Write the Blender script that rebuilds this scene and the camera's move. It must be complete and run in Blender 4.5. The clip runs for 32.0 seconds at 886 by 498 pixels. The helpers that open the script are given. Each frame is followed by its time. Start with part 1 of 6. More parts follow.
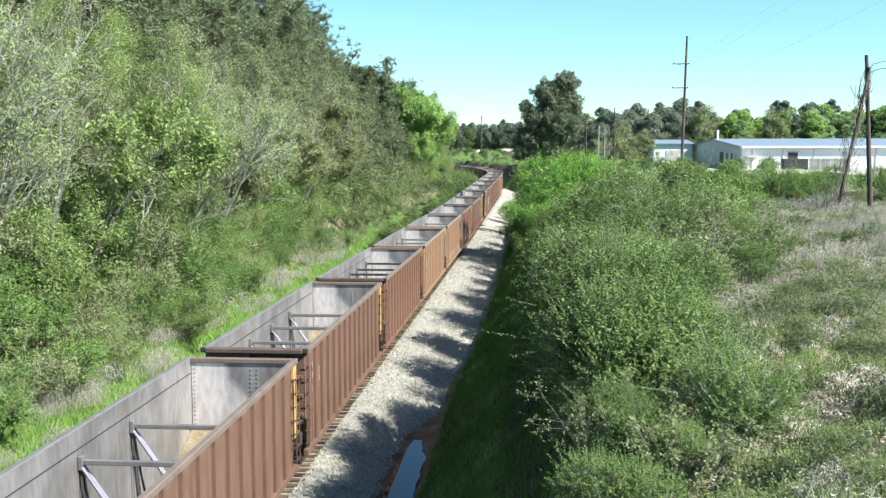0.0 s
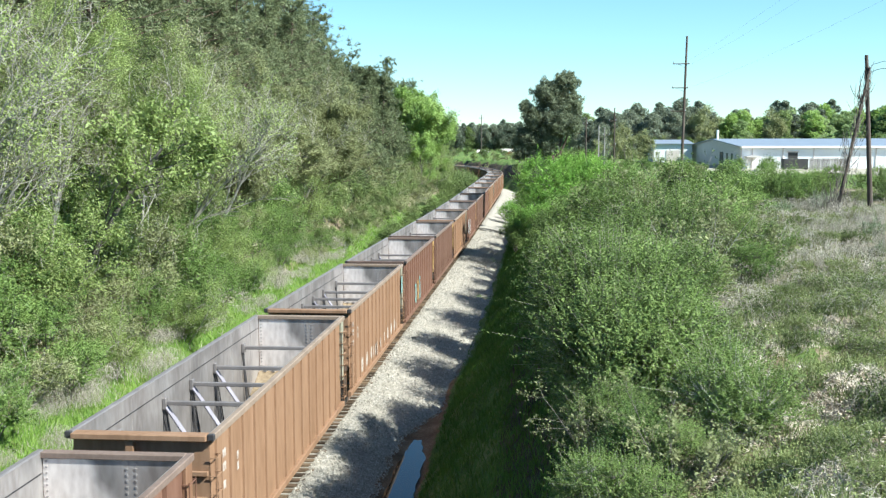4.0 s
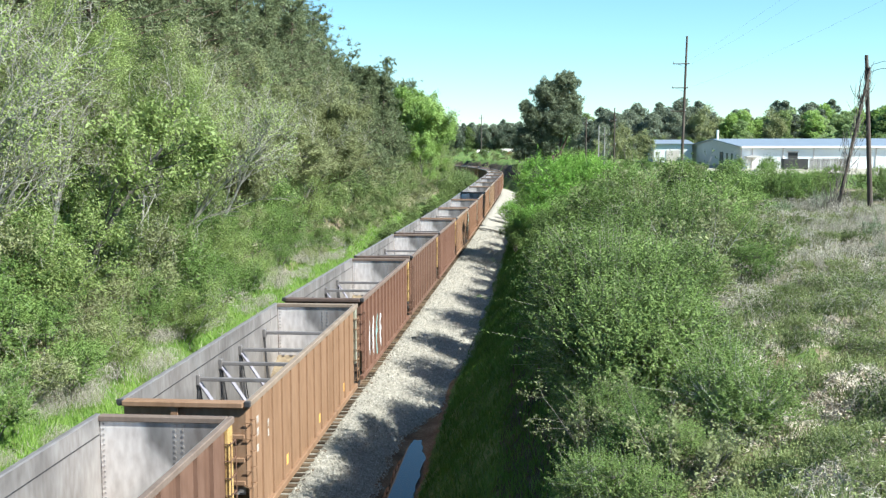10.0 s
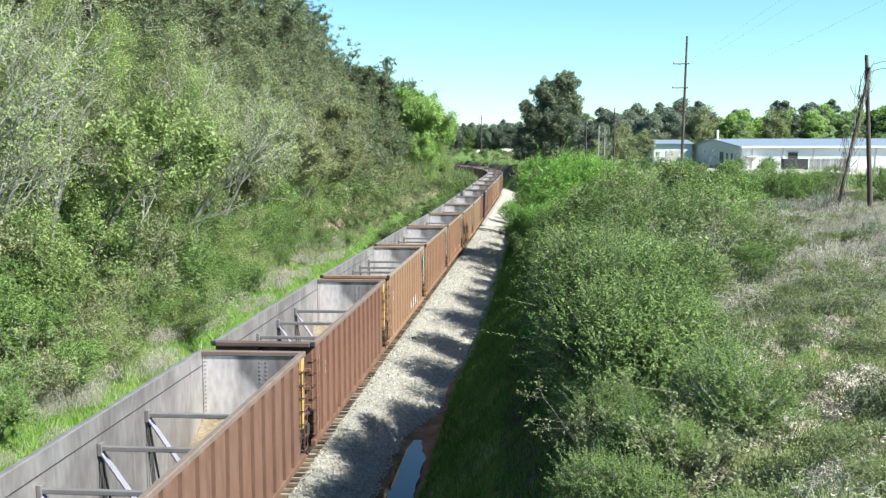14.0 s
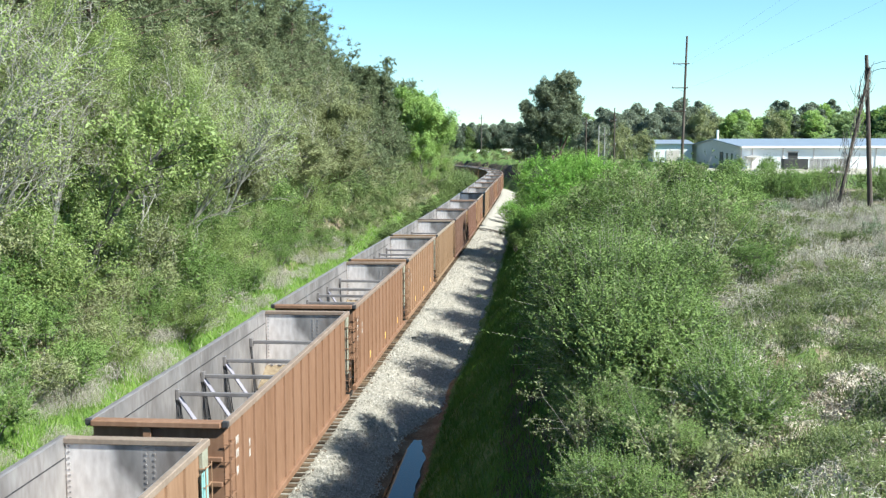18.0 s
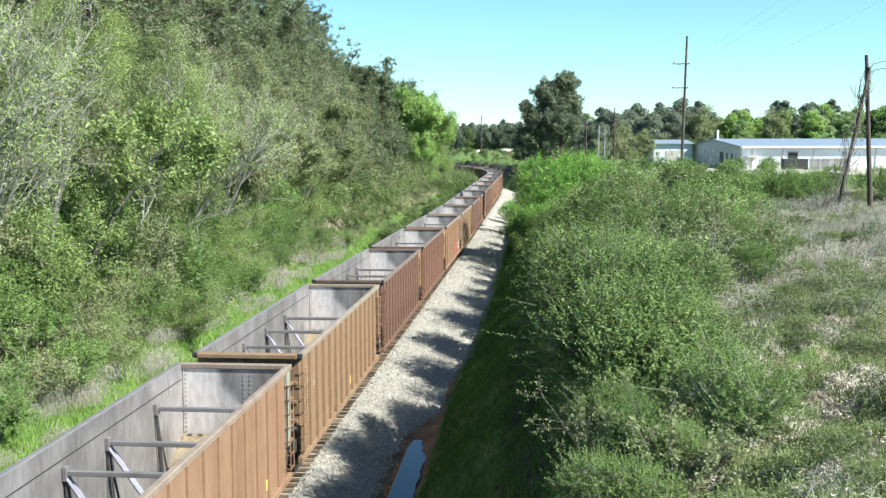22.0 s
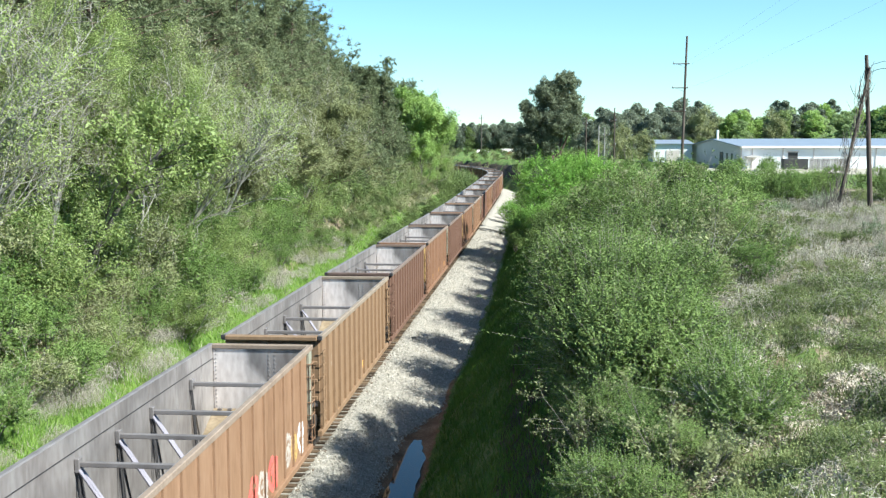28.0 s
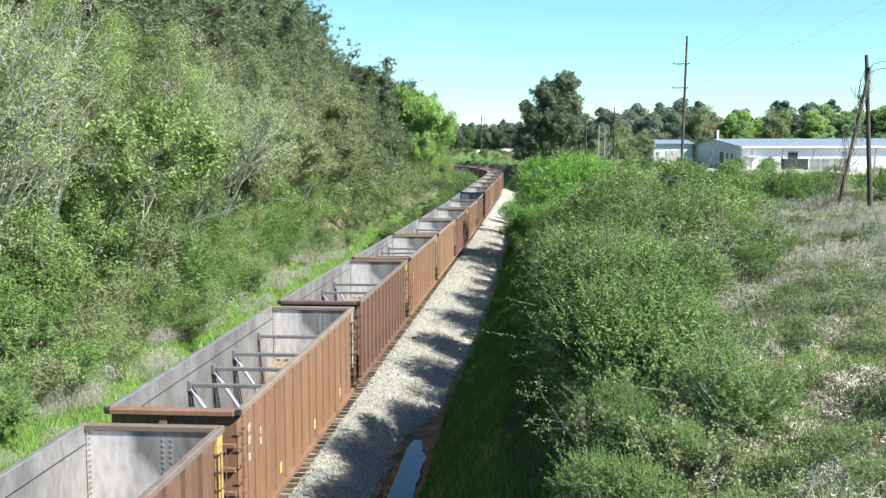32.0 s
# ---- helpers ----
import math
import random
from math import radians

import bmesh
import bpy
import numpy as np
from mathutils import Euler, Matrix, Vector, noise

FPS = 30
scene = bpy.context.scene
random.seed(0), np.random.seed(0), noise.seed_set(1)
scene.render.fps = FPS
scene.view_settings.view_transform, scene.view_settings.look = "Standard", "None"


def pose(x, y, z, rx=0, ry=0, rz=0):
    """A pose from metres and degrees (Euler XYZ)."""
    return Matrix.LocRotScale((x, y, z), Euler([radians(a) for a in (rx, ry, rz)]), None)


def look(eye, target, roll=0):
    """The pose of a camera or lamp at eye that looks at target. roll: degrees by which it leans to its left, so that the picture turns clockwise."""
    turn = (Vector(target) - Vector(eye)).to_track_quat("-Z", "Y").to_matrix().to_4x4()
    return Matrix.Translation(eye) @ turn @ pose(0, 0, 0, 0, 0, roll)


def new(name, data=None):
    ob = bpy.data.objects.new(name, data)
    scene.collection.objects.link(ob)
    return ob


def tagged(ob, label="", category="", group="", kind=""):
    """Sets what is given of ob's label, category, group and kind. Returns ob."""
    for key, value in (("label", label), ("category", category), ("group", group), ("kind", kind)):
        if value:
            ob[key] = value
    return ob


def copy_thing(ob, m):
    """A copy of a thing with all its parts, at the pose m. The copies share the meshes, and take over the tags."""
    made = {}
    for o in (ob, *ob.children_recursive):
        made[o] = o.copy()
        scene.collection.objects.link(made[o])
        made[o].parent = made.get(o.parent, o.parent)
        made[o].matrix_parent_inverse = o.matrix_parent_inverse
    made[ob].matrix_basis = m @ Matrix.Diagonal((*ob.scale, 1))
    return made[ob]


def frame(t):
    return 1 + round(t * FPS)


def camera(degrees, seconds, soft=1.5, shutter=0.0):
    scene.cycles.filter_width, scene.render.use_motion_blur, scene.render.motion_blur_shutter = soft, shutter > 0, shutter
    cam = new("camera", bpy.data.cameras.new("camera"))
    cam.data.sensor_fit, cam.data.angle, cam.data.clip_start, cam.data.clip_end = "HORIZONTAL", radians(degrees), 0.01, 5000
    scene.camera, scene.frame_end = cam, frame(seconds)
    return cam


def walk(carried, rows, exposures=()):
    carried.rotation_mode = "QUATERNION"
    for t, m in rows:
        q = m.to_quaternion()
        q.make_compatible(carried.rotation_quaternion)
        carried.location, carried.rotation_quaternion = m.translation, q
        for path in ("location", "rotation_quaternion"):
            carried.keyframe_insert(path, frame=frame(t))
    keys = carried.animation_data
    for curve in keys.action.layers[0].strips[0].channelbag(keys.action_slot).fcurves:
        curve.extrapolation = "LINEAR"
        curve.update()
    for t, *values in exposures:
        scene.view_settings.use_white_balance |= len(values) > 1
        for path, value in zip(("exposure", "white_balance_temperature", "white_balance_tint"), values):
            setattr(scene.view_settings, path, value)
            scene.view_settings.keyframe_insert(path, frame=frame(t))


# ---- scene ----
cam = camera(45.3, 32.0, soft=1.3, shutter=0.12)
EYE = Vector((8.106, 0.0, 9.918))
YAW, TILT = 0.0876, 0.1017
AIM = EYE + Vector((-math.sin(YAW) * math.cos(TILT), math.cos(YAW) * math.cos(TILT), -math.sin(TILT))) * 50
walk(cam, [(0.0, look(EYE, AIM, -0.115)), (32.0, look(EYE, AIM, -0.115))],
     exposures=[(0.0, 1.4, 6100, 1), (32.0, 1.4, 6100, 1)])

# ---- light ----
SUN_AZ, SUN_EL = radians(112), radians(41.5)      # clockwise from +y
world = bpy.data.worlds.new("clear_sky")
scene.world = world
world.use_nodes = True
wn = world.node_tree.nodes
sky = wn.new("ShaderNodeTexSky")
sky.sky_type, sky.sun_disc = "NISHITA", False
sky.sun_elevation, sky.sun_rotation = SUN_EL, SUN_AZ
sky.air_density, sky.dust_density, sky.ozone_density = 1.0, 0.0, 4.5
wn["Background"].inputs["Strength"].default_value = 0.070
hue = wn.new("ShaderNodeVectorMath")                # the clear spring sky leans to cyan
hue.operation = "MULTIPLY"
hue.inputs[1].default_value = (0.87, 1.03, 1.05)
world.node_tree.links.new(sky.outputs["Color"], hue.inputs[0])
world.node_tree.links.new(hue.outputs[0], wn["Background"].inputs["Color"])
sun = new("sun", bpy.data.lights.new("sun", "SUN"))
sun.data.energy, sun.data.angle, sun.data.color = 5.0, radians(0.53), (1.0, 0.96, 0.90)
SUN_DIR = Vector((math.sin(SUN_AZ) * math.cos(SUN_EL), math.cos(SUN_AZ) * math.cos(SUN_EL), math.sin(SUN_EL)))
sun.matrix_world = look(SUN_DIR * 60, (0, 0, 0))


# ---- materials ----
def material(name, stops, scale=6.0, rough=0.8, metal=0.0, bump=0.3, fine=60.0, bump_size=0.02, spec=0.3,
             stretch=(1, 1, 1), seed=0.0, random_by="", detail=6.0):
    """Colour ramp over two scales of noise in the thing's own metres, with a fine bump."""
    mat = bpy.data.materials.new(name)
    mat.use_nodes = True
    nt = mat.node_tree
    n, l = nt.nodes, nt.links
    shader = n["Principled BSDF"]
    shader.inputs["Roughness"].default_value = rough
    shader.inputs["Metallic"].default_value = metal
    shader.inputs["Specular IOR Level"].default_value = spec
    place = n.new("ShaderNodeTexCoord")
    mapping = n.new("ShaderNodeMapping")
    mapping.inputs["Scale"].default_value = stretch
    mapping.inputs["Location"].default_value = (seed * 7.3, seed * 3.1, seed * 5.7)
    l.new(place.outputs["Object"], mapping.inputs["Vector"])
    big = n.new("ShaderNodeTexNoise")
    big.inputs["Scale"].default_value, big.inputs["Detail"].default_value = scale, detail
    l.new(mapping.outputs["Vector"], big.inputs["Vector"])
    small = n.new("ShaderNodeTexNoise")
    small.inputs["Scale"].default_value, small.inputs["Detail"].default_value = fine, 3.0
    l.new(mapping.outputs["Vector"], small.inputs["Vector"])
    mix = n.new("ShaderNodeMath")
    mix.operation = "MULTIPLY_ADD"
    mix.inputs[1].default_value = 0.45
    l.new(small.outputs["Fac"], mix.inputs[0])
    half = n.new("ShaderNodeMath")
    half.operation = "MULTIPLY"
    half.inputs[1].default_value = 0.55
    l.new(big.outputs["Fac"], half.inputs[0])
    l.new(half.outputs[0], mix.inputs[2])
    value = mix.outputs[0]
    if random_by:
        if random_by == "island":
            source = n.new("ShaderNodeNewGeometry").outputs["Random Per Island"]
        else:
            source = n.new("ShaderNodeObjectInfo").outputs["Random"]
        blend = n.new("ShaderNodeMath")
        blend.operation = "MULTIPLY_ADD"
        blend.inputs[1].default_value = 0.5
        l.new(source, blend.inputs[0])
        cut = n.new("ShaderNodeMath")
        cut.operation = "MULTIPLY"
        cut.inputs[1].default_value = 0.5
        l.new(value, cut.inputs[0])
        l.new(cut.outputs[0], blend.inputs[2])
        value = blend.outputs[0]
    ramp = n.new("ShaderNodeValToRGB")
    el = ramp.color_ramp.elements
    while len(el) < len(stops):
        el.new(0.5)
    for e, (p, c) in zip(el, stops):
        e.position, e.color = p, (*c, 1)
    l.new(value, ramp.inputs["Fac"])
    l.new(ramp.outputs["Color"], shader.inputs["Base Color"])
    if bump:
        b = n.new("ShaderNodeBump")
        b.inputs["Strength"].default_value, b.inputs["Distance"].default_value = bump, bump_size
        l.new(value if not random_by else mix.outputs[0], b.inputs["Height"])
        l.new(b.outputs["Normal"], shader.inputs["Normal"])
    return mat


def leaf_material(name, dark, mid, light, glow=0.35, patch=0.6):
    """Thin leaves: diffuse with light passing through, varied leaf by leaf and clump by clump."""
    mat = bpy.data.materials.new(name)
    mat.use_nodes = True
    n, l = mat.node_tree.nodes, mat.node_tree.links
    n.remove(n["Principled BSDF"])
    geo = n.new("ShaderNodeNewGeometry")
    info = n.new("ShaderNodeObjectInfo")
    noise_tex = n.new("ShaderNodeTexNoise")
    noise_tex.inputs["Scale"].default_value, noise_tex.inputs["Detail"].default_value = patch, 3.0
    l.new(geo.outputs["Position"], noise_tex.inputs["Vector"])
    total = None
    for source, w in ((geo.outputs["Random Per Island"], 0.24), (noise_tex.outputs["Fac"], 0.52), (info.outputs["Random"], 0.32)):
        m = n.new("ShaderNodeMath")
        m.operation = "MULTIPLY_ADD"
        m.inputs[1].default_value = w
        l.new(source, m.inputs[0])
        if total:
            l.new(total, m.inputs[2])
        else:
            m.inputs[2].default_value = 0.0
        total = m.outputs[0]
    ramp = n.new("ShaderNodeValToRGB")
    el = ramp.color_ramp.elements
    el.new(0.5)
    for e, (p, c) in zip(el, ((0.25, dark), (0.52, mid), (0.85, light))):
        e.position, e.color = p, (*c, 1)
    l.new(total, ramp.inputs["Fac"])
    diffuse, through_light, both = n.new("ShaderNodeBsdfDiffuse"), n.new("ShaderNodeBsdfTranslucent"), n.new("ShaderNodeMixShader")
    gloss, top = n.new("ShaderNodeBsdfGlossy"), n.new("ShaderNodeMixShader")
    gloss.inputs["Roughness"].default_value = 0.5
    top.inputs["Fac"].default_value = 0.015
    both.inputs["Fac"].default_value = glow
    l.new(ramp.outputs["Color"], diffuse.inputs["Color"])
    l.new(ramp.outputs["Color"], through_light.inputs["Color"])
    l.new(diffuse.outputs[0], both.inputs[1])
    l.new(through_light.outputs[0], both.inputs[2])
    l.new(both.outputs[0], top.inputs[1])
    l.new(gloss.outputs[0], top.inputs[2])
    l.new(top.outputs[0], n["Material Output"].inputs["Surface"])
    return mat


def paint(name, a, b, c, seed, rough=0.6):
    """Weathered car paint: vertical streaks over rust blotches."""
    a, b, c = [(r * 1.10, g * 1.02, u * 0.94) for r, g, u in (a, b, c)]
    return material(name, ((0.30, a), (0.5, b), (0.72, c)), scale=1.1, fine=9.0, rough=rough, bump=0.15,
                    bump_size=0.006, stretch=(1, 1, 0.22), seed=seed, spec=0.25)


M = {}
M["brown"] = paint("brown_car_paint", (0.088, 0.052, 0.039), (0.124, 0.075, 0.057), (0.172, 0.110, 0.087), 1)
M["brown2"] = paint("red_brown_car_paint", (0.096, 0.052, 0.038), (0.135, 0.076, 0.056), (0.184, 0.112, 0.086), 2)
M["rust"] = paint("orange_brown_car_paint", (0.132, 0.076, 0.048), (0.180, 0.107, 0.070), (0.229, 0.145, 0.101), 3)
M["tan"] = paint("faded_tan_car_paint", (0.150, 0.092, 0.058), (0.207, 0.132, 0.086), (0.255, 0.172, 0.119), 4)
M["khaki"] = paint("faded_khaki_car_paint", (0.146, 0.098, 0.060), (0.196, 0.134, 0.085), (0.238, 0.170, 0.114), 5)
for coat, a, b in (("brown", (0.118, 0.084, 0.066), (0.20, 0.150, 0.122)), ("brown2", (0.12, 0.084, 0.066), (0.205, 0.150, 0.122)), ("rust", (0.15, 0.105, 0.078), (0.26, 0.195, 0.15)),
                   ("tan", (0.16, 0.118, 0.088), (0.28, 0.215, 0.165)), ("khaki", (0.17, 0.13, 0.095), (0.29, 0.235, 0.18))):
    M[coat + "_chord"] = material("dusty_" + coat + "_chord", ((0.3, a), (0.7, b)), scale=1.3, fine=12, rough=0.7, bump=0.15, bump_size=0.006)
M["dark_end"] = material("dark_brown_end_paint", ((0.3, (0.065, 0.043, 0.034)), (0.7, (0.15, 0.10, 0.082))), scale=1.5, rough=0.6)
M["steel_inside"] = material("scoured_steel", ((0.28, (0.147, 0.125, 0.116)), (0.5, (0.245, 0.221, 0.211)), (0.75, (0.348, 0.325, 0.315))),
                             scale=0.9, fine=7.0, rough=0.42, metal=0.45, bump=0.12, bump_size=0.004, stretch=(1, 1, 0.35), spec=0.5)
# brighter where the sliding load has polished the steel
nodes, links = M["steel_inside"].node_tree.nodes, M["steel_inside"].node_tree.links
wear, wear_place, wear_map = nodes.new("ShaderNodeTexNoise"), nodes.new("ShaderNodeTexCoord"), nodes.new("ShaderNodeMapping")
wear_map.inputs["Rotation"].default_value, wear_map.inputs["Scale"].default_value = (0.0, 0.7, 0.0), (0.55, 0.25, 0.22)
wear.inputs["Scale"].default_value, wear.inputs["Detail"].default_value = 1.6, 2.0
links.new(wear_place.outputs["Object"], wear_map.inputs["Vector"])
links.new(wear_map.outputs["Vector"], wear.inputs["Vector"])
wear_range, wear_rough = nodes.new("ShaderNodeMapRange"), nodes.new("ShaderNodeMapRange")
for node, lo, hi in ((wear_range, 0.8, 1.35), (wear_rough, 0.6, 0.32)):
    node.inputs["From Min"].default_value, node.inputs["From Max"].default_value = 0.42, 0.6
    node.inputs["To Min"].default_value, node.inputs["To Max"].default_value = lo, hi
    links.new(wear.outputs["Fac"], node.inputs["Value"])
steel_mix = nodes.new("ShaderNodeVectorMath")
steel_mix.operation = "SCALE"
steel = nodes["Principled BSDF"]
links.new(steel.inputs["Base Color"].links[0].from_socket, steel_mix.inputs[0])
links.new(wear_range.outputs["Result"], steel_mix.inputs["Scale"])
links.new(steel_mix.outputs[0], steel.inputs["Base Color"])
links.new(wear_rough.outputs["Result"], steel.inputs["Roughness"])
M["glare_end"] = M["steel_inside"].copy()
nodes, links = M["glare_end"].node_tree.nodes, M["glare_end"].node_tree.links
# the end wall's reflected glare painted as a bright fan, wider towards the floor
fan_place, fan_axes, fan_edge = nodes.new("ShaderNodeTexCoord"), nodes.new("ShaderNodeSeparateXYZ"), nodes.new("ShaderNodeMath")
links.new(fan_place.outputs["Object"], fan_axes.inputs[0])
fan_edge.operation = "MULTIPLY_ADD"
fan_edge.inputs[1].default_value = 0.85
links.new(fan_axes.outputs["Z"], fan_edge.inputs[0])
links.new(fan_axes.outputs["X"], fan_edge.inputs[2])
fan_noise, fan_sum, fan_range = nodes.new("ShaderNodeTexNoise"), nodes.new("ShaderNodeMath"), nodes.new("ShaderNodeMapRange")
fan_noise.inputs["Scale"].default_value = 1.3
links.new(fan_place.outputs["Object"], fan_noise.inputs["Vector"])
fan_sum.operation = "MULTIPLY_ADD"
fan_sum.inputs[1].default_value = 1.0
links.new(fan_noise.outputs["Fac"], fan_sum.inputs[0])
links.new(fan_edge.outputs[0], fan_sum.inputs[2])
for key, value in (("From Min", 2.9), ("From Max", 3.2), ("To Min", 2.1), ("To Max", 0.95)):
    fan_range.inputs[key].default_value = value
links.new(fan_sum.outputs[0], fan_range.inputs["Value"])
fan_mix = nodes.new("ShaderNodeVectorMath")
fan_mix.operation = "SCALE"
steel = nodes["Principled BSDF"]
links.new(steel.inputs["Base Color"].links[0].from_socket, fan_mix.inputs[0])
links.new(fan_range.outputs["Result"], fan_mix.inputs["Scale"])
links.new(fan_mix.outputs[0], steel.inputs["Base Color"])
M["steel_bar"] = material("grey_brace_steel", ((0.3, (0.13, 0.115, 0.11)), (0.7, (0.26, 0.24, 0.235))), scale=2, rough=0.5, metal=0.3, bump=0.1)
M["steel_pale"] = material("pale_lilac_rod_paint", ((0.3, (0.17, 0.155, 0.185)), (0.7, (0.30, 0.28, 0.325))), scale=2, rough=0.5, bump=0.1)
M["dark_bar"] = material("dark_brace_steel", ((0.3, (0.035, 0.033, 0.035)), (0.7, (0.08, 0.075, 0.075))), scale=2, rough=0.55, metal=0.3, bump=0.1)
M["rusty_sheet"] = material("rusty_slope_sheet", ((0.3, (0.10, 0.075, 0.055)), (0.48, (0.20, 0.15, 0.095)), (0.62, (0.28, 0.225, 0.155)), (0.8, (0.38, 0.34, 0.29))),
                            scale=1.4, fine=11, rough=0.6, metal=0.15, bump=0.2)
M["black_iron"] = material("grimy_cast_iron", ((0.3, (0.015, 0.013, 0.012)), (0.7, (0.06, 0.048, 0.04))), scale=5, rough=0.7, bump=0.3)
M["tread"] = material("worn_wheel_steel", ((0.3, (0.10, 0.08, 0.07)), (0.7, (0.22, 0.2, 0.19))), scale=4, rough=0.45, metal=0.6, bump=0.1)
M["yellow"] = material("chipped_yellow_paint", ((0.36, (0.16, 0.085, 0.045)), (0.5, (0.42, 0.27, 0.10)), (0.72, (0.52, 0.38, 0.17))), scale=3, fine=20, rough=0.6)
M["pale_post"] = material("pale_grey_green_paint", ((0.3, (0.17, 0.14, 0.095)), (0.6, (0.30, 0.30, 0.235)), (0.8, (0.42, 0.43, 0.36))), scale=3, fine=20, rough=0.6)
M["white_mark"] = material("worn_white_stencil", ((0.35, (0.22, 0.15, 0.11)), (0.6, (0.46, 0.42, 0.38))), scale=5, fine=30, rough=0.7)
M["white_spray"] = material("white_spray_paint", ((0.3, (0.55, 0.55, 0.55)), (0.7, (0.75, 0.75, 0.76))), scale=4, fine=20, rough=0.6)
M["teal_spray"] = material("teal_spray_paint", ((0.3, (0.13, 0.30, 0.29)), (0.7, (0.30, 0.47, 0.44))), scale=4, fine=20, rough=0.6)
M["red_spray"] = material("red_spray_paint", ((0.3, (0.55, 0.05, 0.06)), (0.7, (0.78, 0.22, 0.16))), scale=4, fine=20, rough=0.6)
M["orange_spray"] = material("orange_spray_paint", ((0.3, (0.70, 0.30, 0.04)), (0.7, (0.80, 0.50, 0.16))), scale=4, fine=20, rough=0.6)
M["rail"] = material("rusty_rail_steel", ((0.3, (0.10, 0.06, 0.04)), (0.7, (0.22, 0.14, 0.10))), scale=6, rough=0.6, metal=0.2)
M["tie"] = material("weathered_tie_wood", ((0.3, (0.042, 0.028, 0.017)), (0.5, (0.09, 0.058, 0.035)), (0.7, (0.15, 0.104, 0.066))), scale=5, fine=40,
                    stretch=(0.3, 2, 1), bump=0.6, random_by="object")
M["ballast"] = material("pale_crushed_limestone", ((0.28, (0.13, 0.116, 0.096)), (0.48, (0.30, 0.273, 0.23)), (0.7, (0.44, 0.408, 0.352))), scale=9.0,
                        fine=42, bump=1.0, bump_size=0.05, rough=0.95)
M["stone"] = material("limestone_pebbles", ((0.2, (0.16, 0.142, 0.116)), (0.5, (0.335, 0.306, 0.258)), (0.8, (0.50, 0.468, 0.408))), scale=20, fine=90, rough=0.95,
                      random_by="island")
M["bark"] = material("grey_bark", ((0.3, (0.07, 0.06, 0.05)), (0.55, (0.15, 0.135, 0.115)), (0.8, (0.26, 0.24, 0.21))), scale=3, fine=22, stretch=(1, 1, 0.3), bump=0.7, rough=0.95)
M["pale_twig"] = material("pale_bare_twigs", ((0.3, (0.18, 0.16, 0.135)), (0.55, (0.32, 0.295, 0.255)), (0.8, (0.49, 0.46, 0.41))), scale=3, fine=22, rough=0.95, random_by="object", bump=0)
M["pale_limb"] = material("pale_grey_limb_bark", ((0.3, (0.18, 0.165, 0.14)), (0.55, (0.31, 0.29, 0.255)), (0.8, (0.47, 0.445, 0.40))), scale=3, fine=22, rough=0.95, bump=0.4)
M["brown_twig"] = material("brown_budding_twigs", ((0.3, (0.12, 0.093, 0.058)), (0.55, (0.21, 0.168, 0.11)), (0.8, (0.31, 0.26, 0.185))), scale=3, fine=22, rough=0.95, random_by="object", bump=0)
M["pine_bark"] = material("pine_bark", ((0.3, (0.06, 0.042, 0.032)), (0.55, (0.13, 0.09, 0.07)), (0.8, (0.22, 0.165, 0.13))), scale=3, fine=16, stretch=(1, 1, 0.3), bump=0.8, rough=0.95)
M["straw"] = material("bleached_dead_stems", ((0.25, (0.19, 0.168, 0.125)), (0.5, (0.35, 0.32, 0.26)), (0.8, (0.52, 0.487, 0.415))), scale=2, fine=20, rough=0.95, random_by="island", bump=0)
M["pine_leaf"] = leaf_material("pine_needles", (0.07, 0.085, 0.043), (0.15, 0.178, 0.09), (0.26, 0.29, 0.15), 0.33)
M["old_pine_leaf"] = leaf_material("old_pine_needles", (0.065, 0.08, 0.05), (0.15, 0.175, 0.108), (0.26, 0.29, 0.18), 0.3)
# the next two carry the haze of distance in their paler colours
M["hazy_spring_leaf"] = leaf_material("haze_paled_spring_leaves", (0.19, 0.26, 0.10), (0.30, 0.39, 0.165), (0.42, 0.51, 0.25), 0.42)
M["hazy_pine_leaf"] = leaf_material("haze_paled_pine_needles", (0.10, 0.125, 0.09), (0.19, 0.22, 0.155), (0.28, 0.31, 0.22), 0.33)
M["spring_leaf"] = leaf_material("fresh_spring_leaves", (0.14, 0.195, 0.056), (0.26, 0.33, 0.108), (0.375, 0.44, 0.17), 0.42)
M["lime_leaf"] = leaf_material("lime_spring_leaves", (0.16, 0.25, 0.055), (0.28, 0.40, 0.11), (0.40, 0.51, 0.18), 0.42)
M["lime_bush_leaf"] = leaf_material("bright_bush_leaves", (0.12, 0.23, 0.04), (0.22, 0.385, 0.08), (0.36, 0.52, 0.14), 0.4)
M["olive_leaf"] = leaf_material("olive_budding_leaves", (0.14, 0.152, 0.072), (0.25, 0.27, 0.125), (0.36, 0.38, 0.195), 0.38)
M["shrub_leaf"] = leaf_material("shrub_leaves", (0.065, 0.105, 0.03), (0.158, 0.24, 0.068), (0.285, 0.385, 0.122), 0.32)
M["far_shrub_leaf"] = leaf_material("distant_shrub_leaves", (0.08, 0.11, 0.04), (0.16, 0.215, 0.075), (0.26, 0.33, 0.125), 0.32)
M["privet_leaf"] = leaf_material("privet_leaves", (0.048, 0.07, 0.022), (0.148, 0.213, 0.062), (0.26, 0.345, 0.112), 0.28)
M["vine_leaf"] = leaf_material("ground_vine_leaves", (0.05, 0.068, 0.024), (0.145, 0.18, 0.066), (0.27, 0.31, 0.125), 0.28)
M["grass_leaf"] = leaf_material("grass_blades", (0.10, 0.17, 0.03), (0.19, 0.31, 0.06), (0.31, 0.43, 0.11), 0.4)
